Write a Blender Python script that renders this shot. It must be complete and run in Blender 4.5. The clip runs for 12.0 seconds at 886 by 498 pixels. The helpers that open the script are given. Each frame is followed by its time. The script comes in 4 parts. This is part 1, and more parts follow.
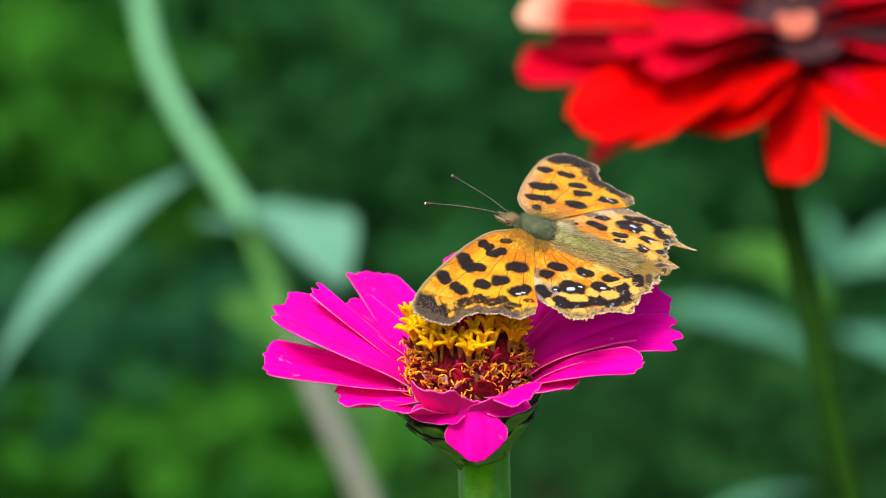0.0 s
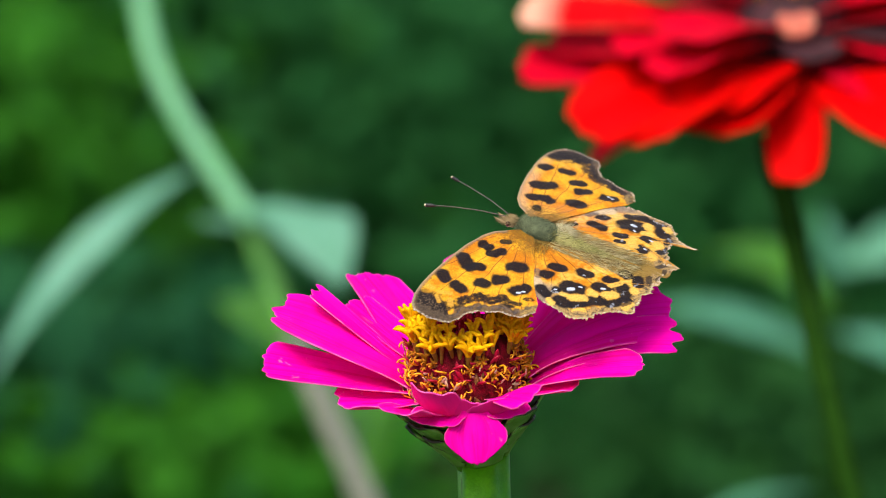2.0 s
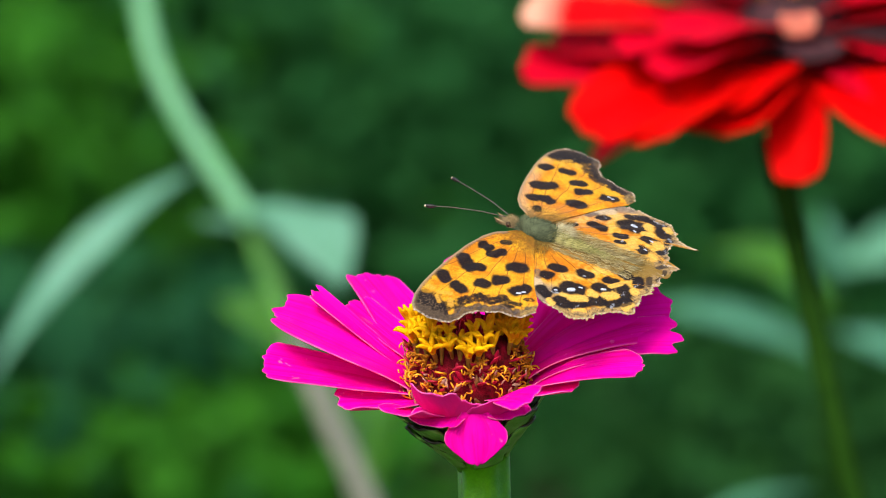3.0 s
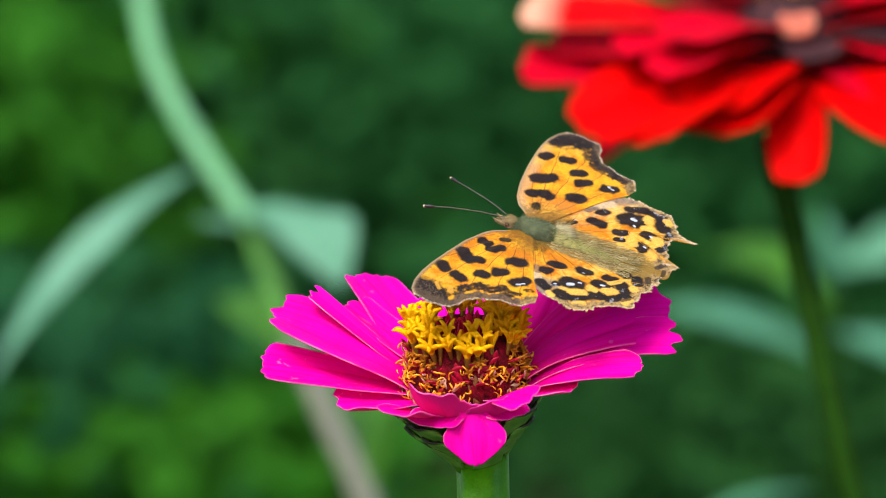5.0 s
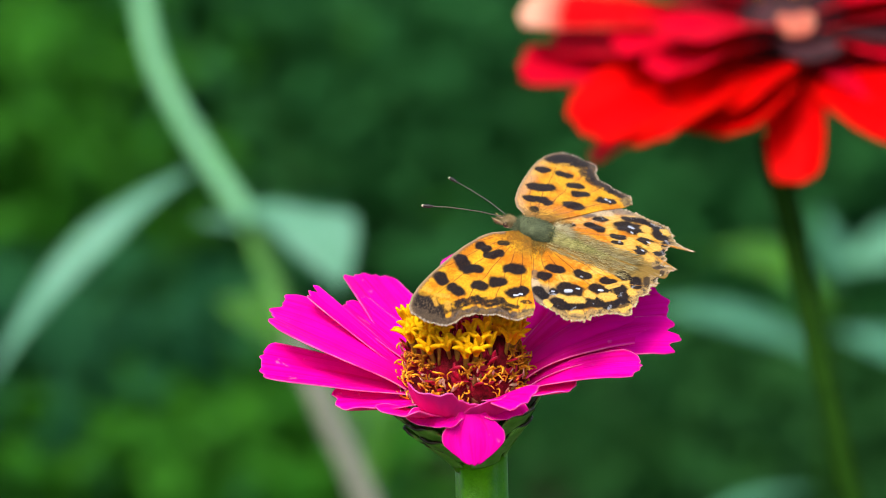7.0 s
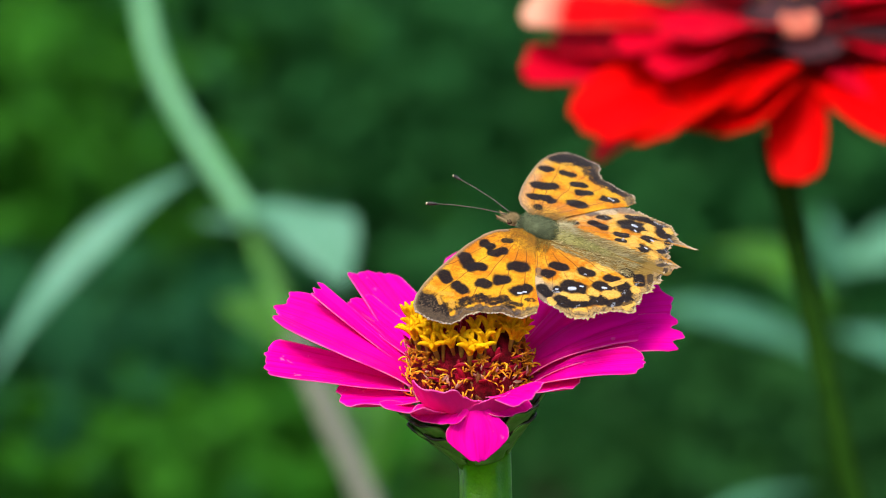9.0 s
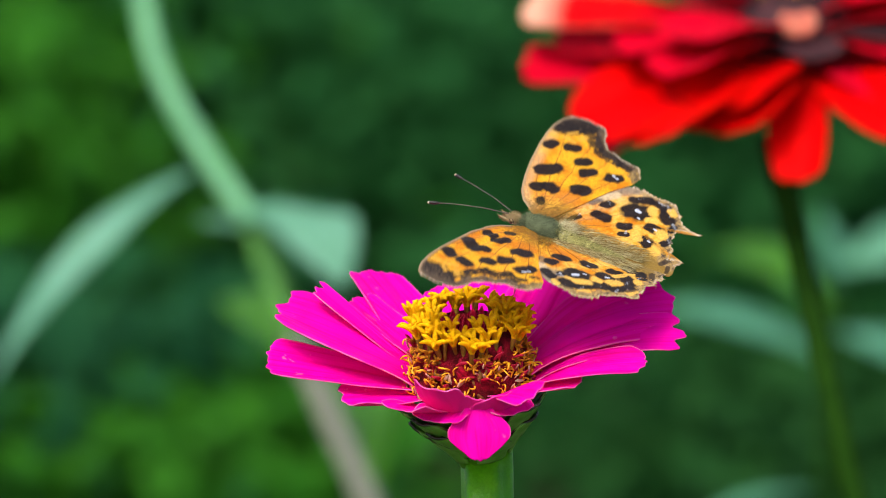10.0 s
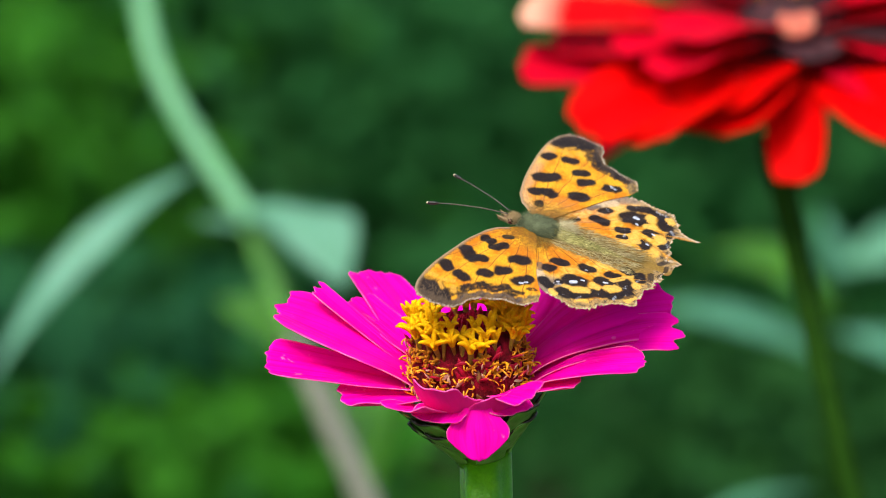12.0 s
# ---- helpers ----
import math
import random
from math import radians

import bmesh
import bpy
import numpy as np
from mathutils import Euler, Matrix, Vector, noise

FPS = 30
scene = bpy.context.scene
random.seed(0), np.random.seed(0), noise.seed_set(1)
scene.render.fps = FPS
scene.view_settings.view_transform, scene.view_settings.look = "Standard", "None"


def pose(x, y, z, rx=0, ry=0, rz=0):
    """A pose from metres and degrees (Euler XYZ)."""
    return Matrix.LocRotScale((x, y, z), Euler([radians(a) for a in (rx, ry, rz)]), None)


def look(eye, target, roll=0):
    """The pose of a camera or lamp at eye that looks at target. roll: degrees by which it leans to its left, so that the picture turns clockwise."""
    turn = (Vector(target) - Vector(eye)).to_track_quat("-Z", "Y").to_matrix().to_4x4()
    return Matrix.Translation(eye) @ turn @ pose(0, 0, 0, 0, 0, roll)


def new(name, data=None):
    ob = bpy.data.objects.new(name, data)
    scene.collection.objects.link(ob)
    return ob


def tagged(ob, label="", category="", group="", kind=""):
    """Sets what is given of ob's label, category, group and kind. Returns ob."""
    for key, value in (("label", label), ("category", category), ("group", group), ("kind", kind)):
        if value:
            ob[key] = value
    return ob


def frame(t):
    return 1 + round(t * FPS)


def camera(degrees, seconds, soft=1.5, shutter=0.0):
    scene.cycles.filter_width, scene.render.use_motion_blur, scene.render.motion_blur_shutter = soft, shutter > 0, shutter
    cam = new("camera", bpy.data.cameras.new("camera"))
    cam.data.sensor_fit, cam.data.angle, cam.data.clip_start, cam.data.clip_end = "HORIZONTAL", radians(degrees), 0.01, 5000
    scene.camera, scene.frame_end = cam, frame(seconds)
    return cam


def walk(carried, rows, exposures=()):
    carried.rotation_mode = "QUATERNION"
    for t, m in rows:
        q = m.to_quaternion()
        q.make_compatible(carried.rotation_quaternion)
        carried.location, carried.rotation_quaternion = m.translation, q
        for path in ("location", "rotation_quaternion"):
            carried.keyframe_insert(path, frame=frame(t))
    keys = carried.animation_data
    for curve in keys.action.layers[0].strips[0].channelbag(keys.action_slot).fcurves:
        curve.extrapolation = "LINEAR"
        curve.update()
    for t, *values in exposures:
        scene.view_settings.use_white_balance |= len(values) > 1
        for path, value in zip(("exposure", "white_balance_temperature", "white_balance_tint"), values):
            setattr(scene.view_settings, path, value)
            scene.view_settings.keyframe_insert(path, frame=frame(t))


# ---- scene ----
# A comma butterfly on a pink zinnia in a garden bed, before a red zinnia and dark foliage.
MM = 0.001

# ---- camera ----
EYE, AIM = (0.0, -0.65, 0.907), (0.0, 0.0, 0.745)
cam = camera(12, 12.0, soft=0.7, shutter=0.5)
cam.data.dof.use_dof = True
cam.data.dof.focus_distance = 0.665
cam.data.dof.aperture_fstop = 17.0
walk(cam, [(0, look(EYE, AIM)), (12, look(EYE, AIM))], exposures=((0, 0.79), (1.5, 0.8), (2.5, 0.75), (3.1, 0.76), (5, 0.8), (7.1, 0.79), (8.9, 0.7), (9.1, 0.7), (9.5, 0.8), (9.8, 0.76), (10, 0.71), (10.5, 0.79), (11, 0.74), (11.5, 0.7), (12, 0.8)))

# ---- light: a bright, thinly overcast day ----
SUN_UP, SUN_TURN = 57, 205
world = bpy.data.worlds.new("sky")
scene.world = world
world.use_nodes = True
sky = world.node_tree.nodes.new("ShaderNodeTexSky")
sky.sky_type, sky.sun_disc = "NISHITA", False
sky.sun_elevation, sky.sun_rotation = radians(SUN_UP), radians(SUN_TURN)
sky.air_density, sky.dust_density = 1.0, 4.0
backlight = world.node_tree.nodes["Background"]
backlight.inputs["Strength"].default_value = 0.14
world.node_tree.links.new(sky.outputs["Color"], backlight.inputs["Color"])
sun = new("sun", bpy.data.lights.new("sun", "SUN"))
sun.data.energy, sun.data.angle, sun.data.color = 2.2, radians(25), (1.0, 0.97, 0.92)
sun_way = Vector((math.sin(radians(SUN_TURN)) * math.cos(radians(SUN_UP)), math.cos(radians(SUN_TURN)) * math.cos(radians(SUN_UP)), math.sin(radians(SUN_UP))))
sun.matrix_world = look(sun_way * 5, (0, 0, 0))


# ---- materials ----
class Nodes:
    """A small builder round one node material."""

    def __init__(self, name):
        self.m = bpy.data.materials.new(name)
        self.m.use_nodes = True
        self.t = self.m.node_tree
        self.bsdf = self.t.nodes["Principled BSDF"]
        self.out = self.t.nodes["Material Output"]

    def add(self, kind, **values):
        n = self.t.nodes.new(kind)
        for key, value in values.items():
            n.inputs[key].default_value = value
        return n

    def link(self, a, b):
        self.t.links.new(a, b)

    def attr(self, name):
        n = self.t.nodes.new("ShaderNodeAttribute")
        n.attribute_name = name
        return n

    def noise(self, scale, detail=3.0, vector=None, rough=0.55):
        n = self.add("ShaderNodeTexNoise", Scale=scale, Detail=detail, Roughness=rough)
        if vector is None:
            vector = self.t.nodes.new("ShaderNodeTexCoord").outputs["Object"]
        self.link(vector, n.inputs["Vector"])
        return n.outputs["Fac"]

    def range(self, value, a, b, c=0.0, d=1.0):
        n = self.add("ShaderNodeMapRange")
        n.inputs["From Min"].default_value, n.inputs["From Max"].default_value = a, b
        n.inputs["To Min"].default_value, n.inputs["To Max"].default_value = c, d
        self.link(value, n.inputs["Value"])
        return n.outputs["Result"]

    def maths(self, op, a, b=None):
        n = self.t.nodes.new("ShaderNodeMath")
        n.operation = op
        for socket, value in zip(n.inputs, (a, b)):
            if value is None:
                continue
            if isinstance(value, (int, float)):
                socket.default_value = value
            else:
                self.link(value, socket)
        return n.outputs[0]

    def mix(self, fac, a, b, blend="MIX"):
        n = self.t.nodes.new("ShaderNodeMix")
        n.data_type, n.blend_type = "RGBA", blend
        for socket, value in ((n.inputs[0], fac), (n.inputs[6], a), (n.inputs[7], b)):
            if isinstance(value, (int, float)):
                socket.default_value = value
            elif isinstance(value, tuple):
                socket.default_value = (*value, 1) if len(value) == 3 else value
            else:
                self.link(value, socket)
        return n.outputs[2]

    def vector(self, x, y, z=0.0):
        n = self.t.nodes.new("ShaderNodeCombineXYZ")
        for socket, value in zip(n.inputs, (x, y, z)):
            if isinstance(value, (int, float)):
                socket.default_value = value
            else:
                self.link(value, socket)
        return n.outputs[0]

    def random(self):
        return self.t.nodes.new("ShaderNodeObjectInfo").outputs["Random"]

    def island(self):
        return self.t.nodes.new("ShaderNodeNewGeometry").outputs["Random Per Island"]

    def finish(self, colour, rough=0.5, height=None, bump=0.2, depth=0.0002, glow_through=0.0, specular=0.4, sheen=0.0):
        self.link(colour, self.bsdf.inputs["Base Color"])
        if isinstance(rough, (int, float)):
            self.bsdf.inputs["Roughness"].default_value = rough
        else:
            self.link(rough, self.bsdf.inputs["Roughness"])
        self.bsdf.inputs["Specular IOR Level"].default_value = specular
        self.bsdf.inputs["Sheen Weight"].default_value = sheen
        if height is not None:
            b = self.add("ShaderNodeBump", Strength=bump, Distance=depth)
            self.link(height, b.inputs["Height"])
            self.link(b.outputs["Normal"], self.bsdf.inputs["Normal"])
        if glow_through:
            thin = self.t.nodes.new("ShaderNodeBsdfTranslucent")
            self.link(colour, thin.inputs["Color"])
            both = self.add("ShaderNodeMixShader", Fac=glow_through)
            self.link(self.bsdf.outputs[0], both.inputs[1])
            self.link(thin.outputs[0], both.inputs[2])
            self.link(both.outputs[0], self.out.inputs["Surface"])
        return self.m


def plain(name, a, b, scale, rough=0.5, bump=0.3, depth=0.0002, specular=0.4, glow_through=0.0, fine=None):
    """Two tones at a large scale, a finer grain over them, and a little relief."""
    n = Nodes(name)
    large = n.range(n.noise(scale), 0.35, 0.65)
    small = n.noise(fine or scale * 7, 4)
    colour = n.mix(large, a, b)
    colour = n.mix(n.range(small, 0.4, 0.75, 0.0, 0.35), colour, tuple(c * 0.5 for c in a))
    return n.finish(colour, rough, small, bump, depth, glow_through, specular)


def petal_material(name, face, deep, under, edge, tip=None, glow_through=0.34, other=None):
    """Petal skin: fine lengthwise veins, a deeper base, a paler underside and a thin pale rim."""
    n = Nodes(name)
    along, across, up = (n.attr(a).outputs["Fac"] for a in ("along", "across", "up"))
    veins = n.noise(1.0, 3, n.vector(n.maths("MULTIPLY", across, 9.0), n.maths("MULTIPLY", along, 1.3), n.maths("MULTIPLY", n.random(), 40.0)))
    patch = n.noise(180, 3)
    colour = n.mix(n.range(veins, 0.45, 0.68, 0.0, 0.7), n.mix(n.maths("MULTIPLY", n.random(), 0.6), face, other or face), deep)
    colour = n.mix(n.range(patch, 0.5, 0.75, 0.0, 0.4), colour, deep)
    colour = n.mix(n.range(along, 0.0, 0.3, 0.5, 0.0), colour, deep)
    scuff = n.maths("MULTIPLY", n.range(n.noise(560, 2), 0.66, 0.74), n.range(n.noise(90, 1), 0.5, 0.6))
    colour = n.mix(n.maths("MULTIPLY", scuff, 0.6), colour, edge)
    if tip:
        pale = n.range(along, 0.8, 0.93)
        colour = n.mix(pale, colour, tip)
    colour = n.mix(n.range(up, 0.0, 1.0, 0.75, 0.0), colour, under)
    rim = n.maths("MULTIPLY", n.range(n.maths("MAXIMUM", n.maths("ABSOLUTE", across), n.range(along, 0.9, 1.0)), 0.95, 0.99, 0.0, 0.9), n.range(n.noise(240, 3), 0.38, 0.62, 0.15, 0.9))
    colour = n.mix(rim, colour, edge)
    relief = n.maths("ADD", veins, n.maths("MULTIPLY", n.noise(1500, 2), 0.3))
    return n.finish(colour, n.range(patch, 0.3, 0.7, 0.45, 0.65), relief, 0.3, 0.0004, glow_through, 0.04)


def leaf_material(name, a, b, rib, glow_through=0.3, rough=0.45):
    n = Nodes(name)
    along, across = (n.attr(k).outputs["Fac"] for k in ("along", "across"))
    side = n.maths("ABSOLUTE", across)
    veins = n.maths("SINE", n.maths("MULTIPLY", n.maths("SUBTRACT", along, n.maths("MULTIPLY", side, 0.18)), 60.0))
    colour = n.mix(n.range(n.noise(60, 3), 0.35, 0.65), a, b)
    colour = n.mix(n.range(veins, 0.8, 1.0, 0.0, 0.25), colour, rib)
    colour = n.mix(n.range(side, 0.03, 0.09, 0.7, 0.0), colour, rib)
    return n.finish(colour, rough, n.maths("ADD", n.maths("MULTIPLY", veins, -0.3), n.noise(600, 3)), 0.3, 0.0005, glow_through, 0.15)


def foliage_material(name, a, b):
    """Many leaves in one mesh: each takes its own green."""
    n = Nodes(name)
    colour = n.mix(n.island(), a, b)
    colour = n.mix(n.range(n.noise(40, 3), 0.4, 0.7, 0.0, 0.5), colour, tuple(c * 0.5 for c in a))
    return n.finish(colour, 0.65, n.noise(300, 2), 0.2, 0.001, 0.42, 0.1)


def fur_material(name, dark, light, skin):
    """Hairs over a soft skin: every hair takes a tone of its own."""
    n = Nodes(name)
    colour = n.mix(n.island(), dark, light)
    colour = n.mix(n.range(n.noise(700, 3), 0.4, 0.65, 0.0, 0.55), colour, skin)
    return n.finish(colour, 0.8, n.noise(4000, 2), 0.4, 0.0001, 0.0, 0.08)


def wing_material():
    """The wing's pattern and painted sheen, with scale grain and faint powdery relief."""
    n = Nodes("wing_scales")
    pattern = n.attr("pattern").outputs["Color"]
    grain = n.noise(5200, 2)
    colour = n.mix(n.range(grain, 0.3, 0.75, 0.0, 0.7), pattern, n.mix(1.0, pattern, (0.45, 0.42, 0.4), "MULTIPLY"))
    return n.finish(colour, 0.75, grain, 0.6, 0.00008, 0.24, 0.1, 0.1)


PINK = petal_material("pink_petal", (0.95, 0.001, 0.47), (0.82, 0.001, 0.22), (0.88, 0.04, 0.36), (0.92, 0.24, 0.5))
RED = petal_material("red_petal", (0.82, 0.0004, 0.0006), (0.56, 0.0004, 0.003), (0.62, 0.002, 0.006), (0.84, 0.022, 0.002))
CRIMSON = petal_material("red_petal_crimson", (0.74, 0.0006, 0.022), (0.48, 0.0005, 0.016), (0.6, 0.002, 0.012), (0.75, 0.012, 0.02))
SALMON = petal_material("red_petal_salmon", (0.62, 0.2, 0.13), (0.6, 0.1, 0.07), (0.7, 0.3, 0.22), (0.8, 0.45, 0.32))
RED_PALE = petal_material("red_petal_pale_tip", (0.70, 0.001, 0.003), (0.42, 0.001, 0.008), (0.55, 0.04, 0.03), (0.8, 0.15, 0.08), (0.75, 0.42, 0.28))
FLORET = plain("floret_yellow", (0.88, 0.44, 0.002), (0.93, 0.56, 0.005), 700, 0.75, 0.8, 0.0003, 0.06, 0.15, 4500)
LEAF_FRESH = leaf_material("leaf_fresh", (0.045, 0.18, 0.002), (0.06, 0.22, 0.004), (0.09, 0.25, 0.01))
FLORET_TUBE = plain("floret_tube_olive", (0.22, 0.12, 0.012), (0.38, 0.2, 0.03), 500, 0.6, 0.4, 0.0002, 0.15, 0.1)
STYLE = plain("style_orange", (0.7, 0.25, 0.003), (0.85, 0.4, 0.006), 500, 0.5, 0.3, 0.0001)
CHAFF = plain("chaff_wine", (0.3, 0.001, 0.012), (0.56, 0.006, 0.05), 400, 0.4, 0.4, 0.0002, 0.35, 0.15)
PALE_CHAFF = plain("chaff_pale", (0.55, 0.26, 0.16), (0.7, 0.44, 0.3), 400, 0.4, 0.4, 0.0002, 0.3, 0.2)
WITHERED = plain("floret_withered", (0.3, 0.09, 0.008), (0.64, 0.26, 0.012), 500, 0.7, 0.5, 0.0002, 0.1, 0.1)
HUSK = plain("husk_brown", (0.12, 0.035, 0.012), (0.3, 0.12, 0.02), 600, 0.7, 0.5)
CORE = plain("disc_core", (0.08, 0.006, 0.006), (0.34, 0.006, 0.025), 700, 0.8, 1.0, 0.0008, 0.1)
# The red bloom's dark centre; also colours two petals that paint shade.
CORE_AND_SHADE = plain("disc_dark_and_petal_shade", (0.022, 0.004, 0.006), (0.05, 0.006, 0.012), 300, 0.7, 0.6, 0.0006)
STEM = plain("stem_green", (0.05, 0.23, 0.002), (0.1, 0.33, 0.006), 260, 0.3, 0.25, 0.0003, 0.2, 0.0, 2200)
RED_STEM = plain("stem_dark_green", (0.009, 0.04, 0.002), (0.015, 0.055, 0.003), 160, 0.7, 0.4, 0.0002, 0.06)
OLIVE_STEM = plain("stem_olive", (0.08, 0.27, 0.045), (0.115, 0.33, 0.06), 120, 0.6, 0.4)
MINT = plain("stem_mint", (0.155, 0.43, 0.2), (0.195, 0.49, 0.245), 90, 0.5, 0.3)
DRY = plain("stem_dry", (0.17, 0.185, 0.14), (0.23, 0.235, 0.18), 120, 0.8, 0.5)
MINT_LEAF = leaf_material("leaf_mint", (0.11, 0.305, 0.19), (0.14, 0.35, 0.23), (0.23, 0.44, 0.32))
ZIN_LEAF = leaf_material("leaf_zinnia", (0.07, 0.25, 0.14), (0.09, 0.29, 0.17), (0.15, 0.34, 0.22))
FOLIAGE = [foliage_material("foliage_%s" % k, a, b) for k, a, b in (
    ("dark", (0.010, 0.080, 0.027), (0.022, 0.12, 0.038)),
    ("mid", (0.020, 0.128, 0.031), (0.041, 0.195, 0.047)),
    ("fresh", (0.024, 0.155, 0.008), (0.05, 0.225, 0.014)))]
WEEDS = foliage_material("weeds", (0.012, 0.07, 0.013), (0.024, 0.105, 0.02))
SOIL = plain("soil", (0.035, 0.03, 0.018), (0.06, 0.055, 0.03), 9, 0.95, 0.8, 0.01, 0.2, 0.0, 90)
WING = wing_material()
FUR = fur_material("body_fur", (0.01, 0.014, 0.008), (0.22, 0.26, 0.14), (0.05, 0.062, 0.034))
ABDOMEN_FUR = fur_material("abdomen_fur", (0.06, 0.055, 0.012), (0.72, 0.66, 0.26), (0.3, 0.28, 0.08))
HEAD_FUR = fur_material("head_fur", (0.08, 0.055, 0.02), (0.5, 0.38, 0.2), (0.16, 0.11, 0.045))
TAN_FUR = fur_material("wing_fur_tan", (0.09, 0.06, 0.016), (0.74, 0.62, 0.32), (0.4, 0.3, 0.1))
TUFT = fur_material("tuft_cream", (0.4, 0.34, 0.16), (0.75, 0.7, 0.45), (0.5, 0.44, 0.24))
OLIVE_FUR = fur_material("wing_fur_olive", (0.03, 0.02, 0.006), (0.42, 0.29, 0.07), (0.15, 0.09, 0.016))
EYE_SKIN = plain("eye_dark", (0.03, 0.015, 0.01), (0.05, 0.02, 0.012), 900, 0.2, 0.1)
FEELER = plain("antenna_brown", (0.03, 0.027, 0.02), (0.11, 0.1, 0.07), 3000, 0.5, 0.2)
CLUB = plain("antenna_club", (0.012, 0.01, 0.008), (0.02, 0.015, 0.01), 3000, 0.4, 0.2)
CLUB_TIP = plain("antenna_tip", (0.6, 0.5, 0.3), (0.7, 0.6, 0.4), 3000, 0.5, 0.2)
LEG = plain("leg_pale", (0.62, 0.4, 0.32), (0.7, 0.5, 0.4), 1500, 0.5, 0.2)


def bract_material():
    n = Nodes("bract")
    along, across = (n.attr(k).outputs["Fac"] for k in ("along", "across"))
    edge = n.maths("MAXIMUM", n.maths("MULTIPLY", n.maths("ABSOLUTE", across), n.range(along, 0.3, 0.75, 0.8, 1.0)), along)
    colour = n.mix(n.range(n.noise(300, 3), 0.35, 0.65), (0.08, 0.28, 0.012), (0.2, 0.42, 0.07))
    colour = n.mix(n.range(n.maths("ADD", edge, n.maths("MULTIPLY", n.noise(500, 3), 0.1)), 0.97, 1.04), colour, (0.018, 0.014, 0.006))
    return n.finish(colour, 0.4, n.noise(1500, 3), 0.4, 0.0003)


BRACT = bract_material()


# ---- builders ----
def mesh_object(name, mesh, material, parent=None, label="", m=None):
    ob = new(name, mesh)
    if material and not mesh.materials:
        mesh.materials.append(material)
    if parent:
        ob.parent = parent
    if m is not None:
        ob.matrix_basis = m
    return tagged(ob, label) if label else ob


def part(name, bm, material, parent=None, label="", m=None, smooth=True):
    mesh = bpy.data.meshes.new(name)
    bm.to_mesh(mesh)
    bm.free()
    mesh.polygons.foreach_set("use_smooth", [smooth] * len(mesh.polygons))
    return mesh_object(name, mesh, material, parent, label, m)


def thing(name, m, label, category, group="", kind=""):
    ob = new(name)
    ob.empty_display_size = 0.01
    ob.matrix_basis = m
    return tagged(ob, label, category, group, kind)


def sheet(name, P, thick, along, across, wrap=False):
    """A closed thin shell over an (m, n, 3) grid: upper skin, under skin and rim."""
    m, n = P.shape[:2]
    du = np.gradient(P, axis=0)
    dv = np.roll(P, -1, 1) - np.roll(P, 1, 1) if wrap else np.gradient(P, axis=1)
    N = np.cross(du, dv)
    size = np.linalg.norm(N, axis=2, keepdims=True)
    N = np.where(size > 1e-12, N / np.maximum(size, 1e-12), (0, 0, 1))
    if N[m // 2, n // 2, 2] < 0:
        N = -N
    V = np.concatenate([(P + N * thick / 2).reshape(-1, 3), (P - N * thick / 2).reshape(-1, 3)])
    k = m * n
    ids = np.arange(k).reshape(m, n)
    if wrap:
        ids = np.concatenate([ids, ids[:, :1]], 1)
    a, b, c, d = (x.ravel() for x in (ids[:-1, :-1], ids[1:, :-1], ids[1:, 1:], ids[:-1, 1:]))
    F = [np.stack([a, b, c, d], 1), np.stack([d, c, b, a], 1) + k]
    rims = [ids[-1]] if wrap else [np.concatenate([ids[0, :-1], ids[:-1, -1], ids[-1, :0:-1], ids[:0:-1, 0]])]
    for r in rims:
        q = r if wrap else np.append(r, r[0])
        F.append(np.stack([q[:-1], q[1:], q[1:] + k, q[:-1] + k], 1))
    mesh = bpy.data.meshes.new(name)
    mesh.from_pydata(V.tolist(), [], np.concatenate(F).tolist())
    mesh.polygons.foreach_set("use_smooth", [True] * len(mesh.polygons))
    for key, values in (("along", along), ("across", across), ("up", None)):
        flat = np.concatenate([np.ones(k), np.zeros(k)]) if values is None else np.tile(np.asarray(values).ravel(), 2)
        mesh.attributes.new(key, "FLOAT", "POINT").data.foreach_set("value", flat.astype(np.float32))
    mesh.update()
    bm = bmesh.new()
    bm.from_mesh(mesh)
    bmesh.ops.recalc_face_normals(bm, faces=bm.faces[:])
    bm.to_mesh(mesh)
    bm.free()
    return mesh


def step(x, a, b):
    x = np.clip((x - a) / (b - a), 0, 1)
    return x * x * (3 - 2 * x)


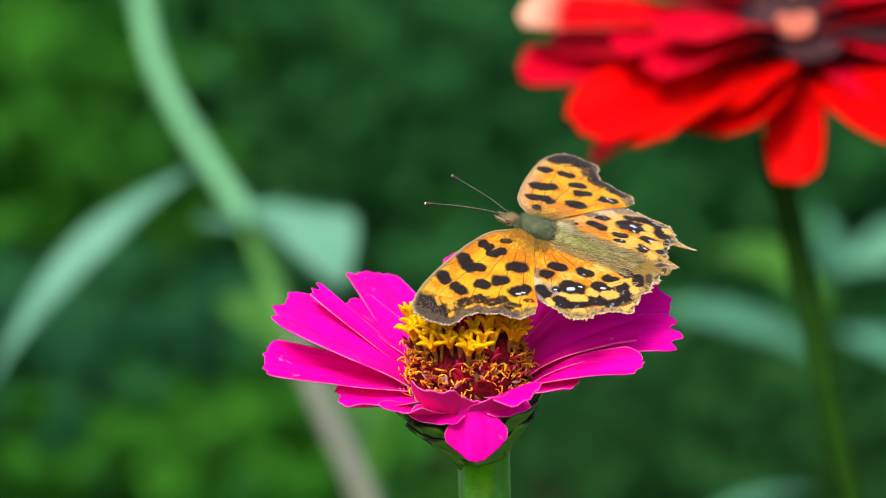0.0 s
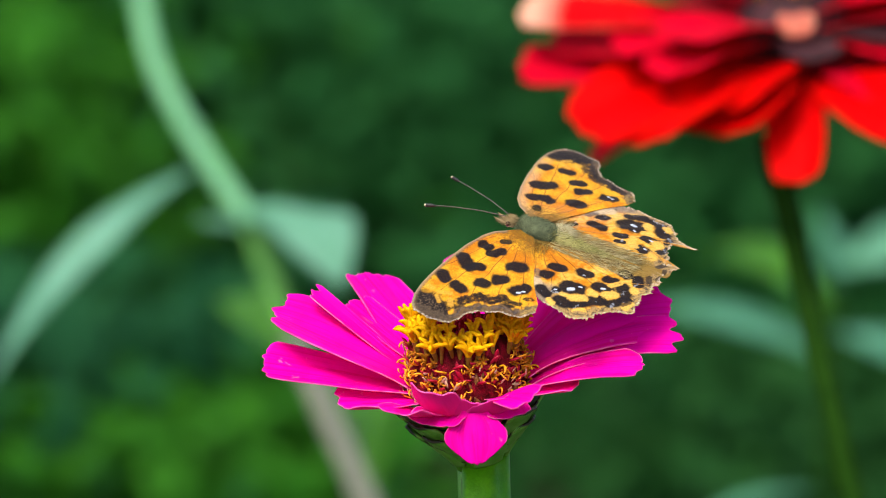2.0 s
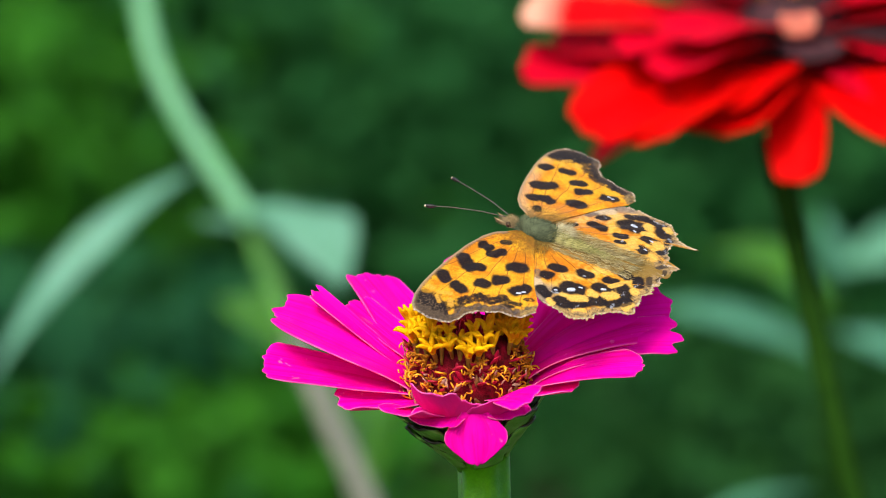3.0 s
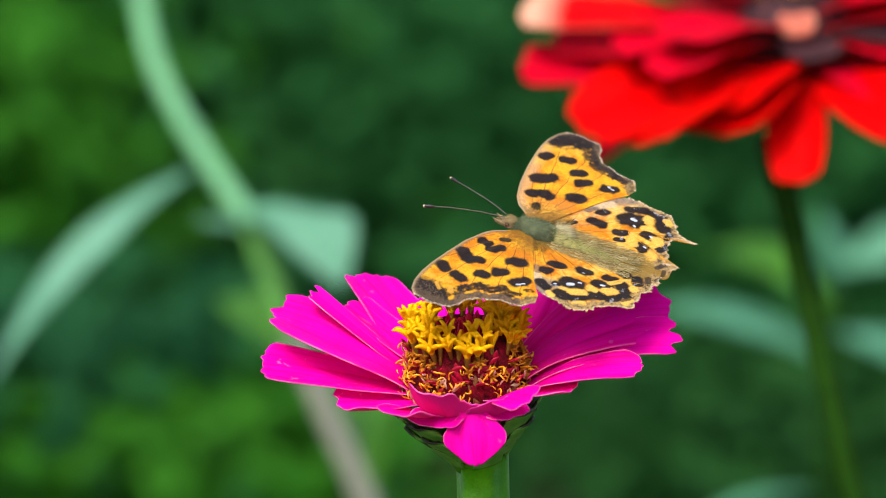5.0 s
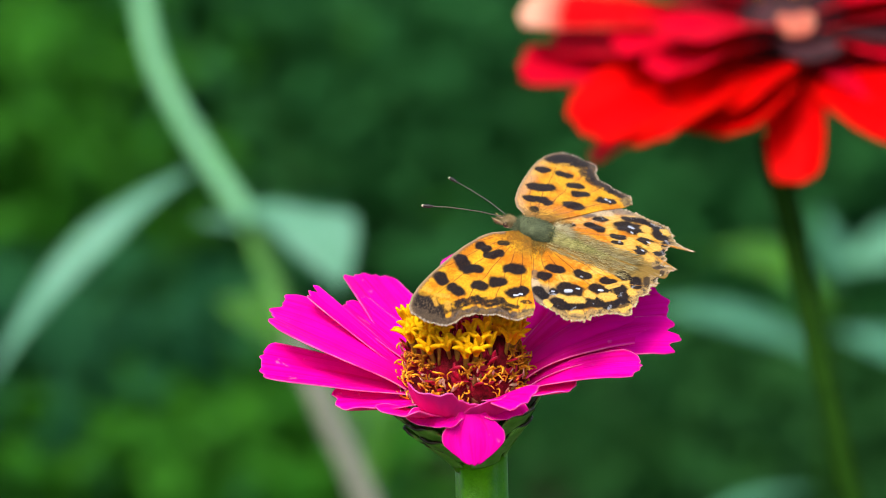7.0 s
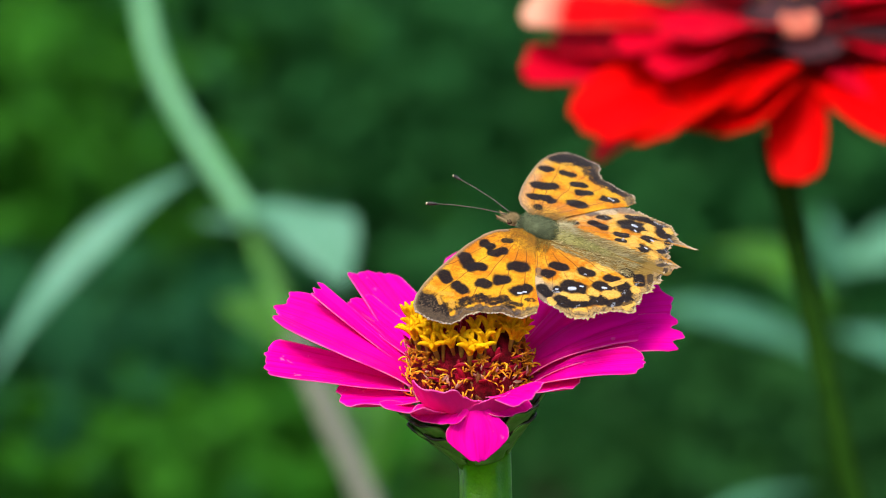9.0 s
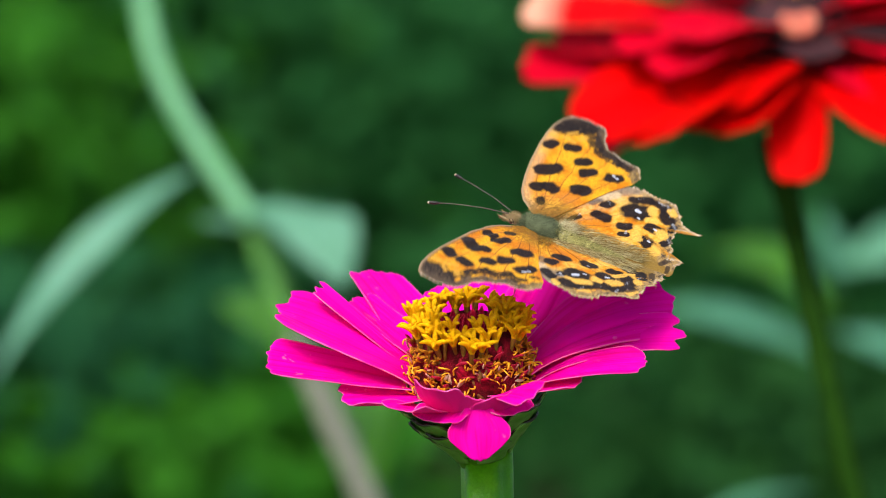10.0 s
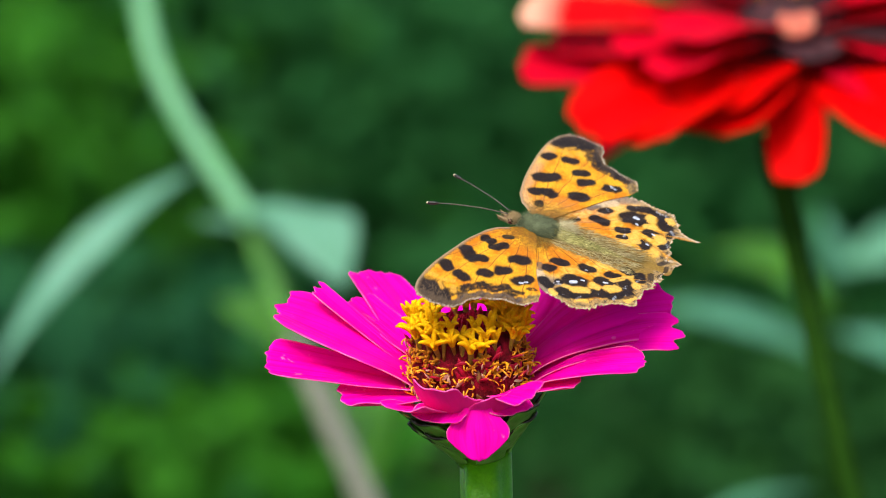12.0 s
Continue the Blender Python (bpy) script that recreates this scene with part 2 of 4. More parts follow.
def petal(length, width, rise, curl, cup=0.25, lean=0.0, fold=0.0, seed=0, thick=0.2, rows=33, cols=45, base=0.34, taper=0.14, blunt=0.0, full=0.7, corner=0.3, pleat=0.14):
    """A zinnia petal, in mm: it starts at the origin, runs out along x and climbs by rise degrees, bending by curl; corner rounds its tip."""
    rng = np.random.RandomState(seed)
    s = np.linspace(0, 1, rows)[:, None]
    t = np.linspace(-1, 1, cols)[None, :]
    teeth = 0.03 * np.cos(t * math.pi * (2.0 + rng.rand())) + 0.022 * np.cos(t * 9 + rng.rand() * 6) + 0.009 * np.cos(t * 19 + rng.rand() * 6)
    teeth = teeth * (0.6 - 0.4 * blunt)
    reach = s * (1 - (corner + 0.08 * (rng.rand() - 0.5) + 0.04 * blunt) * (1 - np.sqrt(1 - 0.985 * np.abs(t) ** (2 + 1.2 * blunt))) * s ** 2 + teeth * (1 - t ** 4) * s ** 7)
    notch = np.array([noise.noise((x * 5.0, seed * 3.7, 0.5)) + 0.3 * noise.noise((x * 12.0, seed * 1.3, 4.5)) for x in t[0]])[None, :]
    reach = reach + 0.022 * (1 - 0.4 * blunt) * notch * s ** 9
    half = width / 2 * (base + (1 - base) * step(s, 0, full)) * (1 - taper * np.clip((s - 0.6) / 0.4, 0, 1) ** 2)
    angle = np.radians(rise + curl * np.linspace(0, 1.25, 75))
    path = np.concatenate([[[0, 0]], np.cumsum(np.stack([np.cos(angle), np.sin(angle)], 1), 0)]) / 60 * length
    grid = np.linspace(0, 1.25, 76)
    x, z = np.interp(reach, grid, path[:, 0]), np.interp(reach, grid, path[:, 1])
    slope = np.interp(reach, grid[1:], angle)
    wave = 0.22 * np.sin(s * 7 + rng.rand() * 6) * t * s + 0.16 * np.sin(t * 5 + s * 4 + rng.rand() * 6) * s
    lift = cup * half * (t ** 2 - 0.3) + (0.07 * np.cos(t * 3 * math.pi) - pleat * np.exp(-((np.abs(t) - 0.38) / 0.09) ** 2)) * np.sin(s * math.pi) * width / 14 + wave * width / 12
    lift = lift + fold * half * np.clip(np.abs(t) - 0.5, 0, 1) * 2 * s
    side = half * t
    turn = np.radians(lean) * s
    y = side * np.cos(turn) - lift * np.sin(turn)
    up = side * np.sin(turn) + lift * np.cos(turn)
    P = np.stack([x - up * np.sin(slope), y + 0 * x, z + up * np.cos(slope)], 2) * MM
    return sheet("petal", P, thick * MM, s + 0 * t, t + 0 * s)


def blade(length, width, bend=-20.0, fold=0.25, seed=0, thick=0.4, peak=0.35, rise=0.0, rows=17, cols=9):
    """A pointed leaf, in mm, along x with its face up and a keeled midrib."""
    rng = np.random.RandomState(seed)
    s = np.linspace(0, 1, rows)[:, None]
    t = np.linspace(-1, 1, cols)[None, :]
    half = width / 2 * (np.clip(s / peak, 0, 1) ** 0.7 * (s < peak) + (s >= peak) * (1 - (np.clip(s - peak, 0, 1) / (1 - peak)) ** 1.7)) + width * 0.02
    angle = np.radians(rise + bend * np.linspace(0, 1, 60))
    path = np.concatenate([[[0, 0]], np.cumsum(np.stack([np.cos(angle), np.sin(angle)], 1), 0)]) / 60 * length
    grid = np.linspace(0, 1, 61)
    x, z = np.interp(s, grid, path[:, 0]), np.interp(s, grid, path[:, 1])
    slope = np.interp(s, grid[1:], angle)
    lift = fold * half * np.abs(t) + 0.05 * width * np.sin(s * 9 + rng.rand() * 6) * t
    P = np.stack([x - lift * np.sin(slope), half * t + 0 * x, z + lift * np.cos(slope)], 2) * MM
    return sheet("leaf", P, thick * MM, s + 0 * t, t + 0 * s)


def tube(bm, points, radii, sides=12, ribs=0.0, count=6):
    """A tapered tube through the points, capped at both ends."""
    pts = [Vector(p) for p in points]
    rings, side = [], None
    for i, p in enumerate(pts):
        way = (pts[min(i + 1, len(pts) - 1)] - pts[max(i - 1, 0)]).normalized()
        if side is None:
            side = way.orthogonal().normalized()
        side = (side - way * side.dot(way)).normalized()
        other = way.cross(side)
        ring = []
        for k in range(sides):
            a = 2 * math.pi * k / sides
            r = radii[i] * (1 + ribs * math.cos(a * count))
            ring.append(bm.verts.new(p + (side * math.cos(a) + other * math.sin(a)) * r))
        rings.append(ring)
    for a, b in zip(rings, rings[1:]):
        for k in range(sides):
            bm.faces.new((a[k], a[(k + 1) % sides], b[(k + 1) % sides], b[k]))
    bm.faces.new(rings[0][::-1])
    bm.faces.new(rings[-1])
    return bm


def smooth_path(points, n):
    """n even steps along the line through the points, its corners eased."""
    P = np.array(points, float)
    gone = np.concatenate([[0], np.cumsum(np.linalg.norm(np.diff(P, axis=0), axis=1))])
    Q = np.stack([np.interp(np.linspace(0, gone[-1], n), gone, P[:, k]) for k in range(3)], 1)
    for _ in range(max(2, n // 6)):
        Q[1:-1] = 0.5 * Q[1:-1] + 0.25 * (Q[:-2] + Q[2:])
    return [tuple(q) for q in Q]


def lathe(bm, profile, sides=40):
    rings = [[bm.verts.new((r * math.cos(2 * math.pi * k / sides), r * math.sin(2 * math.pi * k / sides), z)) for k in range(sides)] for r, z in profile]
    for a, b in zip(rings, rings[1:]):
        for k in range(sides):
            bm.faces.new((a[k], a[(k + 1) % sides], b[(k + 1) % sides], b[k]))
    bm.faces.new(rings[0][::-1])
    bm.faces.new(rings[-1])
    return bm


def egg(bm, centre, size, turn=None, rings=14, sides=18):
    m = Matrix.Translation(centre) @ (turn or Matrix()) @ Matrix.Diagonal((*size, 1))
    bmesh.ops.create_uvsphere(bm, u_segments=sides, v_segments=rings, radius=1, matrix=m)
    return bm


def hairs(bm, centre, size, count, length, back, rng, thick=0.045 * MM, only_up=-0.4):
    """Thin tapered hairs over an egg, combed towards back."""
    made = 0
    while made < count:
        d = Vector(rng.normal(size=3)).normalized()
        if d.z < only_up:
            continue
        made += 1
        root = Vector(centre) + Vector((d.x * size[0], d.y * size[1], d.z * size[2])) * 0.96
        way = (d * 0.7 + Vector(back) * (0.5 + rng.rand() * 0.6) + Vector(rng.normal(size=3)) * 0.22).normalized()
        tip = root + way * length * (0.5 + rng.rand() * 0.8)
        a = way.orthogonal().normalized() * thick
        b = way.cross(a)
        v = [bm.verts.new(root + a), bm.verts.new(root - a * 0.5 + b * 0.87), bm.verts.new(root - a * 0.5 - b * 0.87), bm.verts.new(tip)]
        for f in ((0, 1, 3), (1, 2, 3), (2, 0, 3)):
            bm.faces.new([v[i] for i in f])


def towards(root, tip, face):
    """The pose at root with x to the tip and z as near as may be to face."""
    x = (Vector(tip) - Vector(root)).normalized()
    y = Vector(face).cross(x).normalized()
    z = x.cross(y)
    return Matrix.Translation(root) @ Matrix((x, y, z)).transposed().to_4x4()


# ---- ground ----
def build_ground():
    bm = bmesh.new()
    edges = np.concatenate([-np.geomspace(300, 0.5, 14), np.linspace(-0.4, 0.4, 9), np.geomspace(0.5, 300, 14)])
    grid = [[bm.verts.new((x, y + 1.5, 0.0 if abs(x) > 30 or abs(y) > 30 else 0.012 * noise.noise((x * 2, y * 2, 0)) - 0.012)) for x in edges] for y in edges]
    for r, q in zip(grid, grid[1:]):
        for i in range(len(edges) - 1):
            bm.faces.new((r[i], r[i + 1], q[i + 1], q[i]))
    ground = part("ground", bm, SOIL)
    tagged(ground, "dark damp garden soil of the flower bed", "ground", kind="structure")


build_ground()


# ---- the foliage of the bed behind ----
def shrub(x, y, radius, height, leaf, count, material, seed, label, low=0.05):
    """A leafy garden plant: upright branching stems and many pointed leaves."""
    rng = np.random.RandomState(seed)
    plant = thing("leafy_plant", pose(x, y, -0.02), label, "plant", "leafy plants behind")
    tips = []
    for i in range(9):
        a, r = rng.rand() * 6.28, radius * math.sqrt(rng.rand()) * 0.9
        top = (r * math.cos(a), r * math.sin(a), height * (0.7 + 0.3 * rng.rand()))
        mid = (top[0] * 0.35 + rng.normal() * 0.02, top[1] * 0.35 + rng.normal() * 0.02, top[2] * 0.5)
        path = smooth_path([(top[0] * 0.12, top[1] * 0.12, 0), mid, top], 8)
        tips.append(path)
        part("stem", tube(bmesh.new(), path, [0.005 - 0.003 * k / 7 for k in range(8)], 6), RED_STEM, plant)
    s = np.array([0.0, 0.3, 0.65, 1.0])
    half = np.array([0.04, 0.24, 0.22, 0.01])
    paths = np.array(tips)
    p = paths[rng.randint(9, size=count), 1 + rng.randint(7, size=count)]
    p[:, :2] = p[:, :2] * 0.6 + rng.normal(size=(count, 2)) * radius * 0.45
    p[:, 2] = low + (height - low) * rng.rand(count) ** 0.75
    size = leaf * (0.6 + 0.7 * rng.rand(count))
    a, up = rng.rand(count) * 6.28, rng.normal(size=count) * 0.35 - 0.15
    way = np.stack([np.cos(a) * np.cos(up), np.sin(a) * np.cos(up), np.sin(up)], 1)
    side = np.cross(way, np.concatenate([rng.normal(size=(count, 2)) * 0.4, np.ones((count, 1))], 1))
    side /= np.linalg.norm(side, axis=1, keepdims=True)
    face = np.cross(side, way)
    verts = np.zeros((count, 4, 3, 3))
    for j in range(4):
        for q in (-1, 0, 1):
            verts[:, j, q + 1] = p + (way * s[j] - face * (0.25 * s[j] ** 2 - abs(q) * half[j] * 0.25) + side * q * half[j]) * size[:, None]
    verts = verts.reshape(-1, 3)
    quads = np.array([(j * 3 + q, j * 3 + q + 1, j * 3 + q + 4, j * 3 + q + 3) for j in range(3) for q in (0, 1)])
    faces = (np.arange(count)[:, None, None] * 12 + quads[None]).reshape(-1, 4).tolist()
    mesh = bpy.data.meshes.new("leaves")
    mesh.from_pydata(verts.tolist(), [], faces)
    mesh.polygons.foreach_set("use_smooth", [True] * len(mesh.polygons))
    tagged(mesh_object("leaves", mesh, material, plant), kind="stuff")
    return plant


def build_cover():
    """Low weeds that close the soil between the plants."""
    rng = np.random.RandomState(77)
    verts, faces = [], []
    for i in range(20000):
        p = np.array((rng.normal() * 1.7, 1.9 + rng.normal() * 1.7, 0.02 + 0.16 * rng.rand() ** 1.5))
        size, a, up = 0.05 * (0.6 + 0.8 * rng.rand()), rng.rand() * 6.28, rng.normal() * 0.35 + 0.2
        way = np.array((math.cos(a) * math.cos(up), math.sin(a) * math.cos(up), math.sin(up)))
        side = np.cross(way, (rng.normal() * 0.3, rng.normal() * 0.3, 1.0))
        side /= np.linalg.norm(side)
        k = len(verts)
        verts += [tuple(p + way * s * size + side * q * size - np.array((0, 0, 0.3 * size * s * s))) for s, q in ((0, 0.03), (0, -0.03), (0.4, 0.2), (0.4, -0.2), (0.75, 0.14), (0.75, -0.14), (1.0, 0.01), (1.0, -0.01))]
        faces += [(k + j, k + j + 1, k + j + 3, k + j + 2) for j in (0, 2, 4)]
    mesh = bpy.data.meshes.new("ground_cover")
    mesh.from_pydata(verts, [], faces)
    mesh.polygons.foreach_set("use_smooth", [True] * len(mesh.polygons))
    tagged(mesh_object("ground_cover", mesh, WEEDS), "low green weeds covering the soil of the bed", "weeds", kind="stuff")


build_cover()
DARK, MID, FRESH = FOLIAGE
DARK_WORDS = "dense dark green leafy plant in the shaded bed"
MID_WORDS = "bushy mid-green leafy plant growing in the bed"
FRESH_WORDS = "low plant with fresh yellow-green leaves in the bed"
for row in ((-0.5, 2.5, 0.28, 0.44, 0.026, 7410, FRESH, 1, FRESH_WORDS), (-0.24, 2.7, 0.28, 0.42, 0.026, 8580, MID, 2, MID_WORDS),
            (0.12, 2.5, 0.28, 0.42, 0.026, 8580, MID, 3, MID_WORDS), (0.33, 2.6, 0.28, 0.42, 0.026, 8580, WEEDS, 4, DARK_WORDS),
            (0.68, 2.5, 0.28, 0.42, 0.026, 6630, FRESH, 5, FRESH_WORDS),
            (-0.75, 3.4, 0.36, 0.7, 0.034, 5850, MID, 6, MID_WORDS), (-0.25, 3.5, 0.36, 0.75, 0.034, 5850, MID, 7, MID_WORDS),
            (0.25, 3.5, 0.36, 0.75, 0.034, 5850, DARK, 8, DARK_WORDS), (0.75, 3.4, 0.36, 0.7, 0.034, 5850, MID, 9, MID_WORDS), (-1.25, 3.3, 0.36, 0.7, 0.034, 3900, DARK, 10, DARK_WORDS), (1.25, 3.3, 0.36, 0.7, 0.034, 3900, DARK, 14, DARK_WORDS),
            (-0.21, 1.5, 0.12, 0.37, 0.03, 2000, DARK, 11, DARK_WORDS), (0.22, 2.05, 0.13, 0.42, 0.03, 3000, MID, 16, MID_WORDS), (-0.13, 1.45, 0.11, 0.34, 0.03, 3600, FRESH, 15, FRESH_WORDS), (0.24, 1.7, 0.14, 0.28, 0.03, 2600, WEEDS, 12, DARK_WORDS),
            (-0.31, 1.9, 0.13, 0.44, 0.03, 2000, FRESH, 13, FRESH_WORDS)):
    shrub(*row)


# ---- the pink zinnia ----
def floret_mesh(seed):
    """A disc floret: a slim tube that opens in five thick lobes, upright at first and then rolled back; in mm, upright."""
    rng = np.random.RandomState(seed)
    bm = bmesh.new()
    tube(bm, [(0, 0, -4.6 * MM), (0, 0, -2.4 * MM), (0, 0, -0.6 * MM), (0, 0, 0.3 * MM)], [0.3 * MM, 0.42 * MM, 0.55 * MM, 0.8 * MM], 8)
    bm.faces.ensure_lookup_table()
    for f in bm.faces:
        f.material_index = 1 if f.calc_center_median().z < -0.7 * MM else 0
    for k in range(5):
        a = 2 * math.pi * k / 5 + rng.normal() * 0.2
        out = Vector((math.cos(a), math.sin(a), 0))
        pts, q = [], out * 0.4 * MM
        climb = radians(84 + rng.normal() * 7)
        bend = 8 + 10 * rng.rand()
        for i in range(8):
            pts.append(q.copy())
            q = q + (out * math.cos(climb) + Vector((0, 0, math.sin(climb)))) * 0.47 * MM
            climb -= radians(bend + 5 * rng.normal())
        tube(bm, pts, [r * MM for r in (0.34, 0.42, 0.48, 0.5, 0.47, 0.41, 0.31, 0.12)], 8)
    mesh = bpy.data.meshes.new("disc_floret")
    bm.to_mesh(mesh)
    bm.free()
    mesh.polygons.foreach_set("use_smooth", [True] * len(mesh.polygons))
    mesh.materials.append(FLORET)
    mesh.materials.append(FLORET_TUBE)
    return mesh


def curl_mesh(seed, turns, radius):
    """A withered style: a thin hook that stands out along z and rolls over; in mm."""
    rng = np.random.RandomState(seed)
    bm = bmesh.new()
    pts, q, a = [], Vector((0, 0, -1.0 * MM)), radians(88)
    for i in range(13):
        pts.append(q.copy())
        q = q + Vector((math.cos(a), 0.12 * rng.normal(), math.sin(a))) * radius * 0.34 * MM
        if i > 3:
            a -= turns * 2 * math.pi / 9
    tube(bm, pts, [(0.24 - 0.007 * i) * MM for i in range(13)], 7)
    mesh = bpy.data.meshes.new("style")
    bm.to_mesh(mesh)
    bm.free()
    mesh.polygons.foreach_set("use_smooth", [True] * len(mesh.polygons))
    return mesh


def around(a, r, z, tilt, spin=0.0, size=1.0):
    """A pose on the disc: azimuth a and tilt outwards in degrees, radius and height in mm."""
    return pose(0, 0, 0, 0, 0, a) @ pose(r * MM, 0, z * MM, 0, tilt, 0) @ pose(0, 0, 0, 0, 0, spin) @ Matrix.Scale(size, 4)


def build_disc(head, m, rng):
    bm = bmesh.new()
    lathe(bm, [(r * MM, z * MM) for r, z in ((7.0, -2), (9.0, -0.6), (10.0, 2), (9.6, 5), (8.9, 8), (8.0, 10.2), (6.8, 11.4), (5.0, 11.2), (3.0, 10.2), (0.6, 9.8))])
    part("disc", bm, CORE, head, "dark wine-red cone of the flower's centre", m)
    florets = [floret_mesh(k) for k in range(6)]
    for ring, (n, r, z, tilt) in enumerate(((13, 6.4, 12.9, -4), (17, 8.1, 12.0, 7), (18, 9.3, 10.9, 15))):
        for k in range(n):
            a = 360 / n * (k + 0.5 * (ring % 2)) + rng.normal() * 5
            mesh_object("disc_floret", florets[rng.randint(6)], None, head, "", m @ around(a, r + rng.normal() * 0.35, z + rng.normal() * 0.55, tilt + rng.normal() * 9, rng.rand() * 72, 0.76 + 0.27 * rng.rand()))
    styles = [curl_mesh(20 + k, t, r) for k, (t, r) in enumerate(((0.6, 0.75), (0.75, 0.7), (0.45, 0.85), (0.3, 0.9)))]
    for s in styles:
        s.materials.append(STYLE)
    for k in range(260):
        a, z = k * 137.5 + rng.normal() * 8, 1.0 + 7.2 * rng.rand() ** 1.1
        mesh_object("style", styles[rng.randint(4)], None, head, "", m @ around(a, 10.6 - 0.12 * z + rng.normal() * 0.3, z, 62 + rng.normal() * 22, rng.rand() * 360, 0.42 + 0.5 * rng.rand()))
    withered = floret_mesh(9)
    withered.materials.clear()
    withered.materials.append(WITHERED)
    withered.materials.append(HUSK)
    for k in range(56):
        a, z = k * 137.5 + rng.normal() * 8, 3.2 + 6.0 * rng.rand() ** 0.8
        mesh_object("withered_floret", withered, None, head, "" if k else "shrivelled orange-brown disc floret", m @ around(a, 10.1 - 0.14 * z, z, 52 + rng.normal() * 30, rng.rand() * 72, 0.3 + 0.26 * rng.rand()))
    scale = blade(3.2, 1.2, 16, 0.6, 3, 0.22, 0.5, 0, 8, 5)
    scale.materials.append(CHAFF)
    husk = blade(2.8, 1.1, 60, 0.7, 4, 0.18, 0.4, 0, 8, 5)
    husk.materials.append(HUSK)
    for k in range(300):
        a, z = k * 137.5, -0.2 + 9.8 * rng.rand()
        side = abs(math.cos(radians(a)))
        wine = rng.rand() < 0.2 + 0.09 * z - 0.35 * side
        mesh_object("chaff" if wine else "husk", scale if wine else husk, None, head, "", m @ around(a, 10.0 - 0.1 * z, z - 1.2, -66 + rng.normal() * 30, rng.normal() * 50, 0.55 + 0.4 * rng.rand()))
    sliver = blade(2.6, 0.8, 30, 0.6, 8, 0.18, 0.45, 0, 6, 5)
    sliver.materials.append(PALE_CHAFF)
    for k in range(70):
        z = 0.5 + 8.0 * rng.rand()
        mesh_object("chaff", sliver, None, head, "", m @ around(k * 137.5 + 40, 10.8 - 0.1 * z, z - 0.6, -66 + rng.normal() * 26, rng.normal() * 30, 0.4 + 0.5 * rng.rand()))
    for k in range(64):
        a, r = k * 137.5, 6.4 * math.sqrt((k + 0.5) / 64)
        mesh_object("chaff", scale, None, head, "", m @ around(a, r, 8.9 + 0.1 * r, -82 + rng.normal() * 12, 0, 0.7 + 0.35 * rng.rand()))


def build_involucre(head, m, rng):
    bm = bmesh.new()
    lathe(bm, [(r * MM, z * MM) for r, z in ((4.0, -12.6), (4.3, -11.0), (5.2, -8.8), (7.0, -5.8), (9.0, -2.2), (9.4, -0.2))])
    part("receptacle", bm, STEM, head, "green cup under the petals", m)
    for ring, (n, r, z, tilt, size) in enumerate(((5, 4.5, -11.0, -58, 1.05), (7, 5.4, -9.4, -54, 1.3), (8, 7.2, -6.9, -56, 1.35))):
        for k in range(n):
            mesh = petal(6.0 * size, 6.0 * size, 0, -14, 0.22, 0, 0, 60 + k % 3, 0.45, 15, 17, base=0.75, taper=0.3)
            mesh.name = "bract"
            mesh_object("bract", mesh, BRACT, head, "", m @ around(360 / n * (k + 0.5 * ring) + rng.normal() * 3, r, z, tilt, rng.normal() * 4))


def build_zinnia():
    rng = np.random.RandomState(5)
    base = ZINNIA_BASE
    flower = thing("pink_zinnia", pose(*base), "bright magenta-pink zinnia in bloom on a thick green stem", "flower")
    head = pose(0.0043 - base[0], -0.0054 - base[1], 0.7233, 7, -2, 0)
    foot = head @ Vector((0.0018, 0, -0.0105))
    path = smooth_path([(0, 0, -0.03), (-0.003, 0.004, 0.25), (0.0015, 0.003, 0.55), (-0.0001, 0.0005, 0.69), tuple(foot)], 40)
    bm = bmesh.new()
    tube(bm, path, [(4.4 - 0.5 * math.sin(k / 39 * 2.4)) * MM for k in range(40)], 48, 0.065, 6)
    hairs_at = np.random.RandomState(8)
    for k in range(420):
        p = Vector(path[int(36 + 3 * hairs_at.rand())]) if k % 3 else Vector(path[int(30 + 9 * hairs_at.rand())])
        a = hairs_at.rand() * 6.28
        d = Vector((math.cos(a), math.sin(a), 0.15))
        q = p + d * 3.9 * MM + Vector((0, 0, (hairs_at.rand() - 0.5) * 16 * MM))
        e = Vector((-d.y, d.x, 0)) * 0.04 * MM
        t = q + d * 0.7 * MM
        bm.faces.new([bm.verts.new(c) for c in (q - e, q + e, t)])
    part("stem", bm, STEM, flower, "thick ribbed green stem with short hairs")
    build_involucre(flower, head @ pose(0, 0, 0, 0, -6, 0), rng)
    for rows, foot, shape in ((BACK_PETALS + SIDE_PETALS, 8.6, {"base": 0.66, "taper": 0.05, "full": 0.5}), (FRONT_PETALS, 8.6, {"base": 0.62, "taper": 0.05, "full": 0.6}), (HANGING_PETALS, 12.3, {"base": 0.34, "taper": 0.5, "full": 0.55})):
        for a, length, width, rise, curl, cup, lean, fold, z, corner, seed in rows:
            mesh_object("petal", petal(length, width, rise, curl, cup, lean, fold, seed, corner=corner, pleat=0.6 if seed in (106, 107) else 0.14, **shape), PINK, flower, "", head @ pose(0, 0, 0, 0, 0, a) @ pose(foot * MM, 0, z * MM))
    build_disc(flower, head @ pose(-0.0004, 0, 0) @ Matrix.Scale(0.955, 4), rng)
    return flower


ZINNIA_BASE = (0.0075, -0.012, 0.0)
